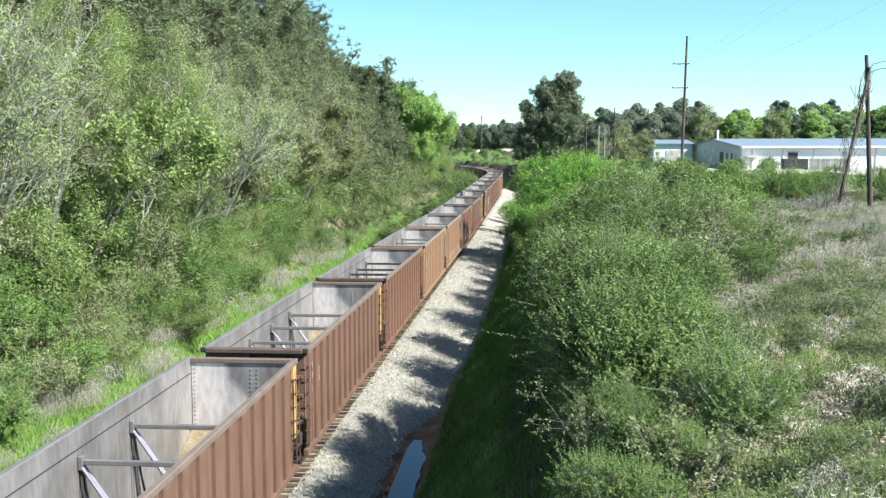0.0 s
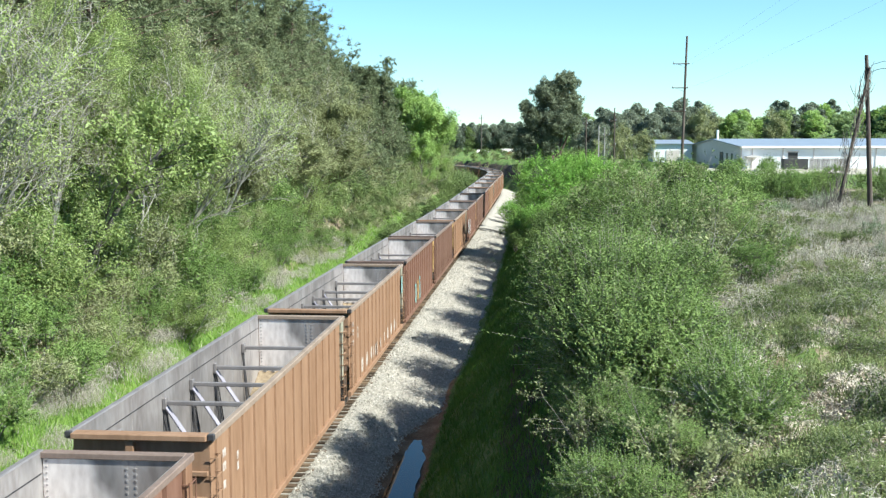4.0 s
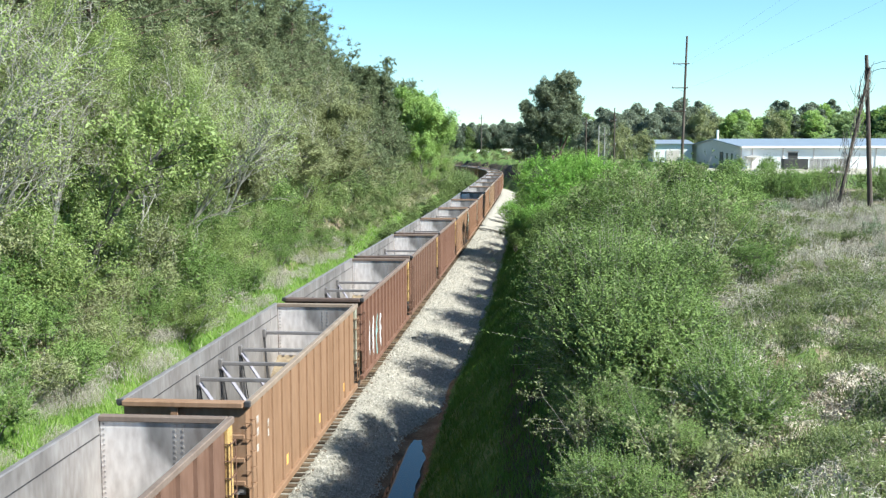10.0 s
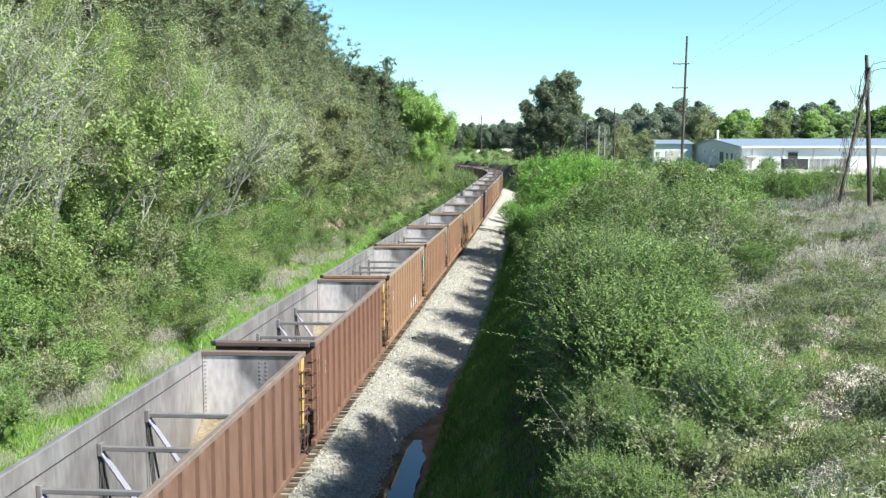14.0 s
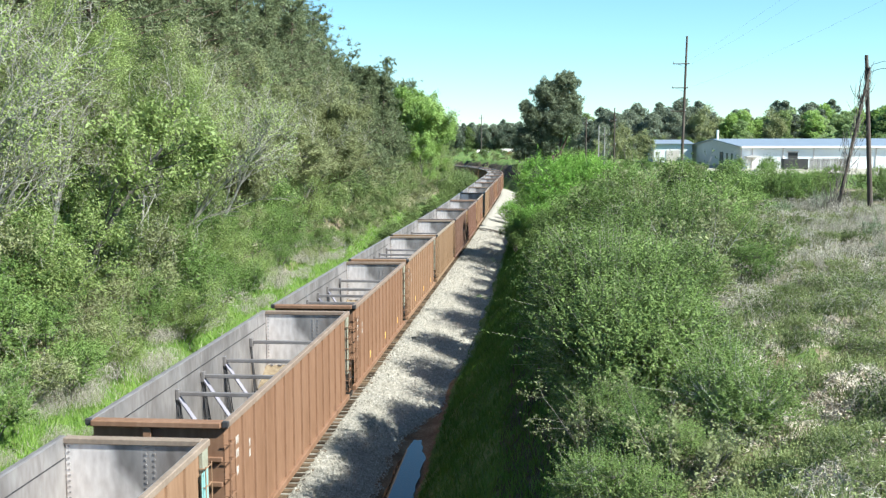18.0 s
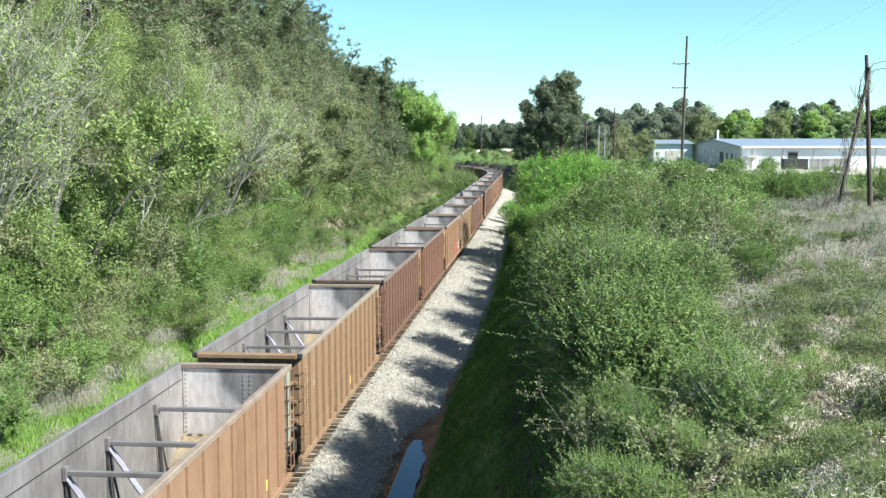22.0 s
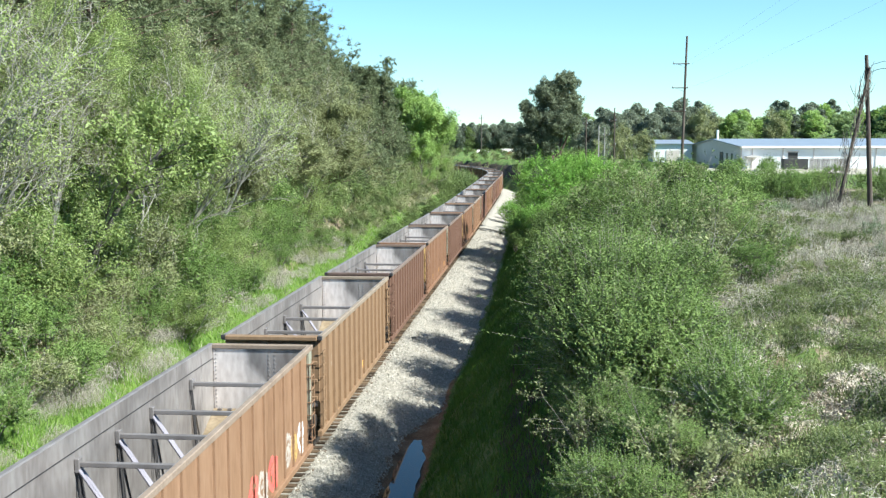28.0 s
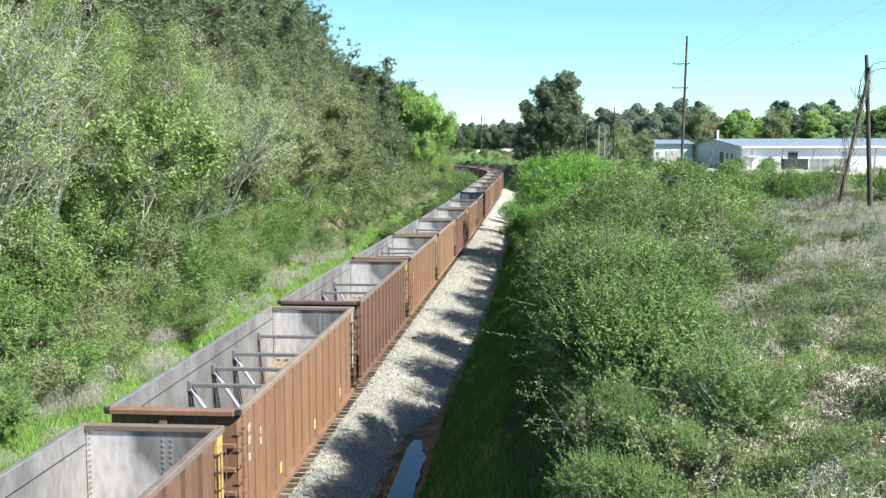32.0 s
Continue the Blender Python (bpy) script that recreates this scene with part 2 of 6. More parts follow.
# darker copy of the grass, with the east bank's shade put into its colour
M["shade_grass_leaf"] = leaf_material("shade_darkened_grass_blades", (0.03, 0.065, 0.012), (0.07, 0.145, 0.024), (0.14, 0.25, 0.05), 0.3)
M["sage_leaf"] = leaf_material("grey_green_weeds", (0.12, 0.16, 0.09), (0.20, 0.25, 0.15), (0.32, 0.37, 0.25), 0.3)
M["fallen_leaf"] = leaf_material("fallen_brown_leaves", (0.32, 0.265, 0.19), (0.52, 0.46, 0.37), (0.68, 0.63, 0.54), 0.12)
M["pole_wood"] = material("creosoted_pole_wood", ((0.3, (0.045, 0.035, 0.028)), (0.7, (0.13, 0.10, 0.085))), scale=3, fine=20, stretch=(1, 1, 0.1), rough=0.9)
M["white_metal"] = material("white_metal_siding", ((0.3, (0.74, 0.74, 0.73)), (0.7, (0.84, 0.84, 0.83))), scale=0.4, fine=5, rough=0.5, bump=0)
M["grey_metal"] = material("grey_metal_siding", ((0.3, (0.52, 0.46, 0.41)), (0.7, (0.62, 0.56, 0.51))), scale=0.4, fine=5, rough=0.5, bump=0)
M["roof_metal"] = material("blue_grey_metal_roof", ((0.3, (0.19, 0.22, 0.26)), (0.7, (0.27, 0.30, 0.35))), scale=0.5, fine=5, rough=0.45, metal=0.2, bump=0)
M["dark_open"] = material("dark_door_metal", ((0.3, (0.03, 0.03, 0.03)), (0.7, (0.07, 0.065, 0.06))), scale=1, rough=0.6)
M["grey_wood"] = material("weathered_grey_boards", ((0.3, (0.16, 0.15, 0.14)), (0.7, (0.34, 0.32, 0.30))), scale=1.5, fine=12, rough=0.9, random_by="object")
M["red_sign"] = material("red_sign_panel", ((0.3, (0.45, 0.06, 0.05)), (0.7, (0.6, 0.12, 0.1))), scale=1, rough=0.5)
M["insulator"] = material("grey_porcelain", ((0.3, (0.25, 0.25, 0.25)), (0.7, (0.4, 0.4, 0.4))), scale=3, rough=0.3)
water = bpy.data.materials.new("still_ditch_water")
water.use_nodes = True
wb = water.node_tree.nodes["Principled BSDF"]
wb.inputs["Base Color"].default_value = (0.035, 0.028, 0.02, 1)
wb.inputs["Roughness"].default_value, wb.inputs["IOR"].default_value = 0.03, 1.33
ripple, rb = water.node_tree.nodes.new("ShaderNodeTexNoise"), water.node_tree.nodes.new("ShaderNodeBump")
ripple.inputs["Scale"].default_value = 3.0
rb.inputs["Strength"].default_value, rb.inputs["Distance"].default_value = 0.06, 0.02
water.node_tree.links.new(ripple.outputs["Fac"], rb.inputs["Height"])
water.node_tree.links.new(rb.outputs["Normal"], wb.inputs["Normal"])
M["water"] = water


# ---- mesh helpers ----
class Mesh:
    """Collects plain faces for one part."""

    def __init__(self):
        self.v, self.f = [], []

    def add(self, verts, faces):
        o = len(self.v)
        self.v += [tuple(p) for p in verts]
        self.f += [tuple(i + o for i in q) for q in faces]
        return self

    def box(self, x0, x1, y0, y1, z0, z1, b=0.0):
        """A box; b cuts its edges."""
        if b <= 0:
            return self.add([(x, y, z) for z in (z0, z1) for y in (y0, y1) for x in (x0, x1)],
                            [(0, 2, 3, 1), (4, 5, 7, 6), (0, 1, 5, 4), (2, 6, 7, 3), (0, 4, 6, 2), (1, 3, 7, 5)])
        bm = bmesh.new()
        bmesh.ops.create_cube(bm, size=1)
        bmesh.ops.transform(bm, matrix=Matrix.Translation(((x0 + x1) / 2, (y0 + y1) / 2, (z0 + z1) / 2)) @
                            Matrix.Diagonal((x1 - x0, y1 - y0, z1 - z0, 1)), verts=bm.verts)
        bmesh.ops.bevel(bm, geom=bm.edges[:], offset=b, segments=1, affect="EDGES")
        self.add([v.co for v in bm.verts], [[v.index for v in f.verts] for f in bm.faces])
        bm.free()
        return self

    def tube(self, a, c, r0, r1=None, n=8, caps=True):
        """A tapered round bar from a to c."""
        a, c = Vector(a), Vector(c)
        r1 = r0 if r1 is None else r1
        w = (c - a).normalized()
        u = w.orthogonal().normalized()
        s = w.cross(u)
        ring = [(math.cos(2 * math.pi * i / n), math.sin(2 * math.pi * i / n)) for i in range(n)]
        verts = [a + (u * p + s * q) * r0 for p, q in ring] + [c + (u * p + s * q) * r1 for p, q in ring]
        faces = [(i, (i + 1) % n, n + (i + 1) % n, n + i) for i in range(n)]
        if caps:
            faces += [tuple(range(n))[::-1], tuple(range(n, 2 * n))]
        return self.add(verts, faces)

    def prism(self, outline, axis, lo, hi):
        """A closed outline pushed along an axis; outline points are the two other axes in order."""
        n = len(outline)

        def at(p, d):
            return (d, p[0], p[1]) if axis == "x" else (p[0], d, p[1]) if axis == "y" else (p[0], p[1], d)
        verts = [at(p, lo) for p in outline] + [at(p, hi) for p in outline]
        return self.add(verts, [(i, (i + 1) % n, n + (i + 1) % n, n + i) for i in range(n)] + [tuple(range(n))[::-1], tuple(range(n, 2 * n))])

    def data(self, name, mats, smooth=False):
        me = bpy.data.meshes.new(name)
        me.from_pydata(self.v, [], self.f)
        bm = bmesh.new()
        bm.from_mesh(me)
        bmesh.ops.recalc_face_normals(bm, faces=bm.faces[:])
        bm.to_mesh(me)
        bm.free()
        for m in (mats if isinstance(mats, (list, tuple)) else [mats]):
            me.materials.append(m)
        if smooth:
            me.shade_smooth()
        return me


def part(name, mesh, mat, parent, label=""):
    """Links a mesh as one object under a thing or part."""
    ob = new(name, mesh.data(name, mat) if isinstance(mesh, Mesh) else mesh)
    ob.parent = parent
    return tagged(ob, label)


def array_mesh(name, verts, size, mats, smooth=False):
    """A mesh of loose polygons of equal size (3 or 4 corners) from an array of corners."""
    verts = np.asarray(verts, dtype=np.float32).reshape(-1, 3)
    count = len(verts) // size
    me = bpy.data.meshes.new(name)
    me.vertices.add(len(verts))
    me.vertices.foreach_set("co", verts.ravel())
    me.loops.add(len(verts))
    me.loops.foreach_set("vertex_index", np.arange(len(verts), dtype=np.int32))
    me.polygons.add(count)
    me.polygons.foreach_set("loop_start", np.arange(0, len(verts), size, dtype=np.int32))
    me.materials.append(mats)
    me.update()
    me.validate()
    return me


def smoothstep(a, b, x):
    t = np.clip((np.asarray(x, dtype=float) - a) / (b - a), 0, 1)
    return t * t * (3 - 2 * t)


# ---- the line of the track: straight, then a bend away to the west ----
BEND, RADIUS = 208.0, 205.0


def on_track(s):
    """Place and heading (x, y, turn) at s metres along the track."""
    if s <= BEND:
        return 0.0, s, 0.0
    a = min((s - BEND) / RADIUS, 1.2)
    rest = max(0.0, (s - BEND) - 1.2 * RADIUS)
    x, y = -RADIUS * (1 - math.cos(a)), BEND + RADIUS * math.sin(a)
    return x - rest * math.sin(a), y + rest * math.cos(a), a


def centre(y):
    """x of the track's middle at y (array)."""
    y = np.asarray(y, dtype=float)
    d = np.clip(y - BEND, 0, RADIUS * 0.93)
    return -(RADIUS - np.sqrt(RADIUS ** 2 - d ** 2))


def dip(y):
    """How far the line is set below its level at the bridge, fitted to the camera's view: it sags gently, then runs on
    almost level.
    """
    y = np.asarray(y, dtype=float)
    knots = ([-90, 42, 66, 82, 98, 114, 130, 150, 200, 260, 400], [0, 0, -0.24, -0.38, -0.54, -0.64, -0.62, -0.56, -0.50, -0.42, -0.40])
    return sum(np.interp(y + o, *knots) for o in (-9, -6, -3, 0, 3, 6, 9)) / 7


def wobble(x, y, size, seed=0.0):
    x, y = np.asarray(x, dtype=float) / size, np.asarray(y, dtype=float) / size
    return (np.sin(x * 1.9 + seed) * np.cos(y * 1.3 + seed * 2.1) + 0.6 * np.sin(x * 3.7 - y * 2.9 + seed * 1.3)
            + 0.4 * np.sin(x * 6.1 + y * 5.3 + seed * 3.3) + 0.3 * np.cos(x * 9.7 - y * 8.9 + seed)) / 2.0


def ground_height(x, y):
    x, y = np.broadcast_arrays(np.asarray(x, dtype=float), np.asarray(y, dtype=float))
    u = x - centre(y)
    ditch = -0.97 - 0.22 * (1 - smoothstep(36.0, 39.5, y + 0.6 * wobble(x, y, 2.0)))
    shift = 0.5 * smoothstep(40, 62, y) + 0.25 * wobble(x, y, 4.0, 2.0)
    v = u - np.where(u > 3, shift, 0)
    right = np.interp(v, [0, 2.0, 2.7, 3.5, 4.2, 4.55, 7.2, 9.8, 12.2, 16, 40, 3000], [-0.6, -0.6, -0.8, -1, -1, -0.85, 1.6, 3.9, 4.5, 4.7, 4.8, 4.8])
    right = np.where((v > 2.7) & (v < 4.5), right + (ditch + 1.0) * smoothstep(2.7, 3.5, v) * (1 - smoothstep(4.2, 4.5, v)), right)
    left = np.interp(-u, [0, 2.0, 3.2, 4.2, 6.5, 7.5, 13.0, 18, 3000], [-0.6, -0.6, -0.95, -0.9, -0.45, -0.1, 4.4, 5.0, 5.0])
    z = np.where(u > 0, right, left) + dip(y) * (1 - smoothstep(4.6, 9.5, np.abs(u)))
    rough = smoothstep(2.5, 8, np.abs(u))
    z = z + rough * (0.22 * wobble(x, y, 5.0, 1.0) + 0.08 * wobble(x, y, 1.3, 4.0))
    z = z + np.where(u > 0, smoothstep(8.5, 11, u), 0) * (0.30 * wobble(x, y, 2.2, 6.0) + 0.14 * wobble(x, y, 0.9, 2.5))
    return z


def height(x, y):
    return float(ground_height(x, y))


# ---- ground, one sheet to the horizon ----
def cover_material():
    """Turf, mud, soil, leaf litter and gravel in one sheet, with ragged edges between them."""
    mat = bpy.data.materials.new("ground_cover")
    mat.use_nodes = True
    n, l = mat.node_tree.nodes, mat.node_tree.links
    place, big, small, rough = n.new("ShaderNodeTexCoord"), n.new("ShaderNodeTexNoise"), n.new("ShaderNodeTexNoise"), n.new("ShaderNodeTexNoise")
    for tex, scale in ((big, 0.9), (small, 15.0), (rough, 2.2)):
        tex.inputs["Scale"].default_value, tex.inputs["Detail"].default_value = scale, 5.0
        l.new(place.outputs["Object"], tex.inputs["Vector"])
    value = n.new("ShaderNodeMix")
    l.new(big.outputs["Fac"], value.inputs[2])
    l.new(small.outputs["Fac"], value.inputs[3])
    cover, split = n.new("ShaderNodeVertexColor"), n.new("ShaderNodeSeparateColor")
    cover.layer_name = "cover"
    l.new(cover.outputs["Color"], split.inputs["Color"])

    def ramp(stops):
        r = n.new("ShaderNodeValToRGB")
        el = r.color_ramp.elements
        el.new(0.5)
        for e, (p, c) in zip(el, stops):
            e.position, e.color = p, (*c, 1)
        l.new(value.outputs[0], r.inputs["Fac"])
        return r.outputs["Color"]
    colour = ramp(((0.35, (0.045, 0.075, 0.018)), (0.5, (0.085, 0.15, 0.03)), (0.65, (0.20, 0.20, 0.085))))
    layers = ((split.outputs["Blue"], ((0.35, (0.07, 0.055, 0.03)), (0.5, (0.17, 0.135, 0.085)), (0.65, (0.32, 0.27, 0.20)))),
              (split.outputs["Green"], ((0.35, (0.028, 0.022, 0.014)), (0.5, (0.055, 0.043, 0.028)), (0.65, (0.11, 0.088, 0.06)))),
              (split.outputs["Red"], ((0.35, (0.105, 0.062, 0.034)), (0.5, (0.20, 0.125, 0.07)), (0.65, (0.30, 0.205, 0.13)))),
              (cover.outputs["Alpha"], ((0.35, (0.25, 0.22, 0.17)), (0.5, (0.33, 0.30, 0.24)), (0.65, (0.42, 0.38, 0.31)))))
    for weight, stops in layers:
        ragged, edge, mix = n.new("ShaderNodeMath"), n.new("ShaderNodeMapRange"), n.new("ShaderNodeMix")
        ragged.operation = "ADD"
        l.new(weight, ragged.inputs[0])
        l.new(rough.outputs["Fac"], ragged.inputs[1])
        edge.inputs["From Min"].default_value, edge.inputs["From Max"].default_value = 0.92, 1.08
        l.new(ragged.outputs[0], edge.inputs["Value"])
        mix.data_type = "RGBA"
        l.new(edge.outputs["Result"], mix.inputs[0])
        l.new(colour, mix.inputs[6])
        l.new(ramp(stops), mix.inputs[7])
        colour = mix.outputs[2]
    shader, bump = n["Principled BSDF"], n.new("ShaderNodeBump")
    shader.inputs["Roughness"].default_value, shader.inputs["Specular IOR Level"].default_value = 0.95, 0.2
    bump.inputs["Strength"].default_value, bump.inputs["Distance"].default_value = 0.8, 0.08
    l.new(small.outputs["Fac"], bump.inputs["Height"])
    l.new(bump.outputs["Normal"], shader.inputs["Normal"])
    l.new(colour, shader.inputs["Base Color"])
    return mat


def build_ground():
    xs = np.unique(np.concatenate([np.array([-3000, -1200, -500, -250, -140, -90]), np.arange(-70, -20, 3.0), np.arange(-20, 22, 0.3),
                                   np.arange(22, 60, 1.5), np.array([64, 75, 90, 120, 180, 300, 600, 1500, 3000])]))
    ys = np.unique(np.concatenate([np.array([-1500, -400, -150, -60, -30, -15]), np.arange(-8, 120, 0.8), np.arange(120, 330, 3.0),
                                   np.array([350, 400, 500, 700, 1000, 1800, 3200])]))
    gx, gy = np.meshgrid(xs, ys)
    gz = ground_height(gx, gy)
    verts = np.stack([gx.ravel(), gy.ravel(), gz.ravel()], 1)
    w, n = len(xs), len(ys)
    i = (np.arange(n - 1)[:, None] * w + np.arange(w - 1)[None, :]).ravel()
    faces = np.stack([i, i + 1, i + w + 1, i + w], 1)
    me = bpy.data.meshes.new("ground")
    me.from_pydata(verts.tolist(), [], faces.tolist())
    me.materials.append(cover_material())
    # how much of each kind of cover lies at each corner of the sheet: mud, soil, litter, yard gravel; turf is the rest
    x, y = verts[:, 0], verts[:, 1]
    u = x - centre(y)
    patch = wobble(x, y, 3.0, 5.0)
    mud = 1 - smoothstep(4.1, 5.0, np.abs(u))
    soil = smoothstep(6.6, 7.8, u) * (1 - smoothstep(9.8, 11.2, u)) * smoothstep(-0.5, 0.1, 0.35 - patch)
    litter = np.maximum(smoothstep(10.0, 11.5, u) * smoothstep(-0.75, -0.3, patch) * (1 - smoothstep(105, 130, y)), smoothstep(8.2, 9.4, -u))
    yard = smoothstep(34, 40, x) * smoothstep(160, 166, y) * (1 - smoothstep(236, 246, y))
    layer = me.color_attributes.new("cover", "FLOAT_COLOR", "POINT")
    layer.data.foreach_set("color", np.stack([mud, soil, litter, yard], 1).astype(np.float32).ravel())
    me.shade_smooth()
    tagged(new("ground", me), "grassy railway cutting with soil banks and a field", "ground", kind="structure")


build_ground()


# ---- ballast, ties and rails ----
def ballast_edge(y):
    return 3.05 + 1.2 * smoothstep(36.5, 43, y) + 0.55 * smoothstep(42, 66, y) + 0.16 * wobble(y * 0, y, 1.1, 3.0)


def build_track():
    ss = np.concatenate([np.arange(-90, 10, 2.0), np.arange(10, 120, 0.5), np.arange(120, 330, 2.0)])
    verts, cols = [], 0
    for s in ss:
        x, y, a = on_track(float(s))
        e = float(ballast_edge(s))
        prof = [(-3.4, -1.0), (-2.4, -0.55), (-1.75, -0.24), (-1.3, -0.24), (-0.6, -0.24), (0, -0.24), (0.6, -0.24), (1.06, -0.225), (1.18, -0.165), (1.72, -0.225),
                (2.0, -0.34), (2.3 + (e - 2.75) * 0.3, -0.52), (2.5 + (e - 2.75) * 0.6, -0.7), (e, -0.9), (e + 0.15, -1.15)]
        cols = len(prof)
        for o, z in prof:
            verts.append((x + o * math.cos(a), y + o * math.sin(a), z + float(dip(s)) + 0.035 * float(wobble(o, s, 0.35, 7.0)) * (abs(o) > 1.5)))
    faces = [(r * cols + c, r * cols + c + 1, (r + 1) * cols + c + 1, (r + 1) * cols + c) for r in range(len(ss) - 1) for c in range(cols - 1)]
    me = bpy.data.meshes.new("ballast")
    me.from_pydata(verts, [], faces)
    me.materials.append(M["ballast"])
    me.shade_smooth()
    tagged(new("ballast", me), "pale crushed limestone ballast under the railway track", "ballast", kind="structure")
    # loose stones on the visible shoulder
    rng = np.random.default_rng(11)
    n = 40000
    y = 22 + (130 - 22) * rng.random(n) ** 1.6
    t = rng.random(n)
    e = ballast_edge(y)
    x = 1.14 + (e + 0.25 - 1.14) * t
    z = np.interp((x - 1.15) / (e - 1.15), [0, 0.33, 0.5, 0.75, 1.0, 1.2], [-0.17, -0.24, -0.36, -0.6, -0.9, -1.0]) + dip(y)
    size = rng.uniform(0.016, 0.04, n) * (1 + y / 160)
    base = np.array([[1, 0, -0.3], [-0.5, 0.87, -0.3], [-0.5, -0.87, -0.3], [0.1, 0.1, 0.8]])
    verts = base[None] * size[:, None, None] * rng.uniform(0.6, 1.3, (n, 4, 3))
    ang = rng.random(n) * 6.28
    ca, sa = np.cos(ang)[:, None], np.sin(ang)[:, None]
    verts = np.stack([verts[..., 0] * ca - verts[..., 1] * sa, verts[..., 0] * sa + verts[..., 1] * ca, verts[..., 2]], -1)
    verts += np.stack([x, y, z + 0.012], 1)[:, None]
    idx = (np.arange(n)[:, None, None] * 4 + np.array([[0, 1, 3], [1, 2, 3], [2, 0, 3]])[None]).reshape(-1, 3)
    me = bpy.data.meshes.new("ballast_stones")
    me.from_pydata(verts.reshape(-1, 3).tolist(), [], idx.tolist())
    me.materials.append(M["stone"])
    tagged(new("ballast_stones", me), "loose pale limestone stones on the ballast shoulder", "stones", kind="stuff")
    track = tagged(new("railway_track"), "rusty steel rails on weathered wooden ties", "railway track", kind="structure")
    for side in (-0.755, 0.755):
        prof = [(-0.075, -0.17), (0.075, -0.17), (0.07, -0.15), (0.012, -0.13), (0.012, -0.045), (0.036, -0.03), (0.036, 0), (-0.036, 0), (-0.036, -0.03),
                (-0.012, -0.045), (-0.012, -0.13), (-0.07, -0.15)]
        rail = Mesh()
        stations = [-90.0, 0.0] + [float(y) for y in range(30, 204, 6)] + list(np.arange(BEND, 330, 6.0))
        rows = []
        for s in stations:
            x, y, a = on_track(s)
            rows.append([(x + (side + o) * math.cos(a), y + (side + o) * math.sin(a), z + float(dip(s))) for o, z in prof])
        k = len(prof)
        rail.add([p for r in rows for p in r], [(r * k + i, r * k + (i + 1) % k, (r + 1) * k + (i + 1) % k, (r + 1) * k + i)
                                                for r in range(len(rows) - 1) for i in range(k)])
        part("rail", rail, M["rail"], track)
    shapes = []
    rng = random.Random(5)
    for _ in range(5):
        m = Mesh().box(-1.3, 1.3, -0.115, 0.115, -0.36, -0.175, 0.012)
        m.v = [(x, y + rng.uniform(-0.008, 0.008), z + rng.uniform(-0.008, 0.004)) for x, y, z in m.v]
        shapes.append(m.data("tie", M["tie"]))
    rest = Mesh()
    for i in range(-220, 560):
        s = 24.0 + i * 0.497
        x, y, a = on_track(s)
        m = pose(x + rng.uniform(-0.05, 0.05), y + rng.uniform(-0.03, 0.03), float(dip(s)) + rng.uniform(-0.015, 0.012), 0, 0, math.degrees(a) + rng.uniform(-1.2, 1.2))
        if 0 <= i < 300:
            t = part("tie", shapes[i % 5], None, track)
            t.matrix_basis = m
        else:
            o = Mesh().box(-1.3, 1.3, -0.115, 0.115, -0.36, -0.175)
            rest.add([m @ Vector(p) for p in o.v], o.f)
    tagged(part("far_ties", rest, M["tie"], track), kind="stuff")
    # ditch water
    n = 40
    pool = Mesh()
    rim = []
    for i in range(n + 1):
        y = 20 + 19 * i / n
        pinch = float(smoothstep(34.5, 39.0, y))
        rim.append((y, 3.45 + 0.1 * float(wobble(0, y, 1.2)) + 0.25 * pinch, 4.36 + 0.14 * float(wobble(3, y, 1.0)) - 0.45 * pinch))
    pool.add([(a, y, -1.06) for y, a, b in rim] + [(b, y, -1.06) for y, a, b in rim], [(i, n + 1 + i, n + 2 + i, i + 1) for i in range(n)])
    tagged(new("ditch_water", pool.data("ditch_water", M["water"])), "still rainwater lying in the muddy trackside ditch", "puddle", kind="structure")


build_track()


# ---- the coal train ----
HALF, TOP, PITCH, SPEED, MEET = 7.47, 3.94, 16.18, 10.33, 10.7045
RIBS = 14


def build_wheelset():
    w = Mesh()
    for s in (-1, 1):
        w.tube((s * 0.69, 0, 0), (s * 0.72, 0, 0), 0.485, 0.485, 24)
        w.tube((s * 0.72, 0, 0), (s * 0.82, 0, 0), 0.46, 0.455, 24)
        w.tube((s * 0.82, 0, 0), (s * 0.86, 0, 0), 0.2, 0.16, 12)
    w.tube((-0.98, 0, 0), (0.98, 0, 0), 0.085, 0.085, 10)
    return w.data("wheelset", M["tread"])


def build_side_frame():
    f = Mesh()
    f.prism([(-1.2, 0.35), (-1.2, 0.62), (-0.75, 0.68), (-0.5, 0.78), (0.5, 0.78), (0.75, 0.68), (1.2, 0.62), (1.2, 0.35), (0.66, 0.35),
             (0.42, 0.18), (-0.42, 0.18), (-0.66, 0.35)], "x", 0.93, 1.08)
    return f


WHEELSET = build_wheelset()
FRAME_R = build_side_frame().data("side_frame", M["black_iron"])
SPRING = Mesh()
for sx in (-0.12, 0.12):
    SPRING.tube((1.0, sx, 0.3), (1.0, sx, 0.6), 0.09, 0.09, 8)
SPRING = SPRING.data("spring_nest", M["black_iron"])


def truck(car, y):
    t = part("truck", Mesh().box(-0.95, 0.95, -0.2, 0.2, 0.42, 0.7, 0.03), M["black_iron"], car, "grimy cast-iron freight truck")
    t.location = (0, y, 0)
    for s in (0, 180):
        f = part("side_frame", FRAME_R, None, t)
        f.rotation_euler = (0, 0, radians(s))
        f = part("spring_nest", SPRING, None, t)
        f.rotation_euler = (0, 0, radians(s))
    for dy in (-0.89, 0.89):
        w = part("wheelset", WHEELSET, None, t)
        w.location = (0, dy, 0.457)
    return t


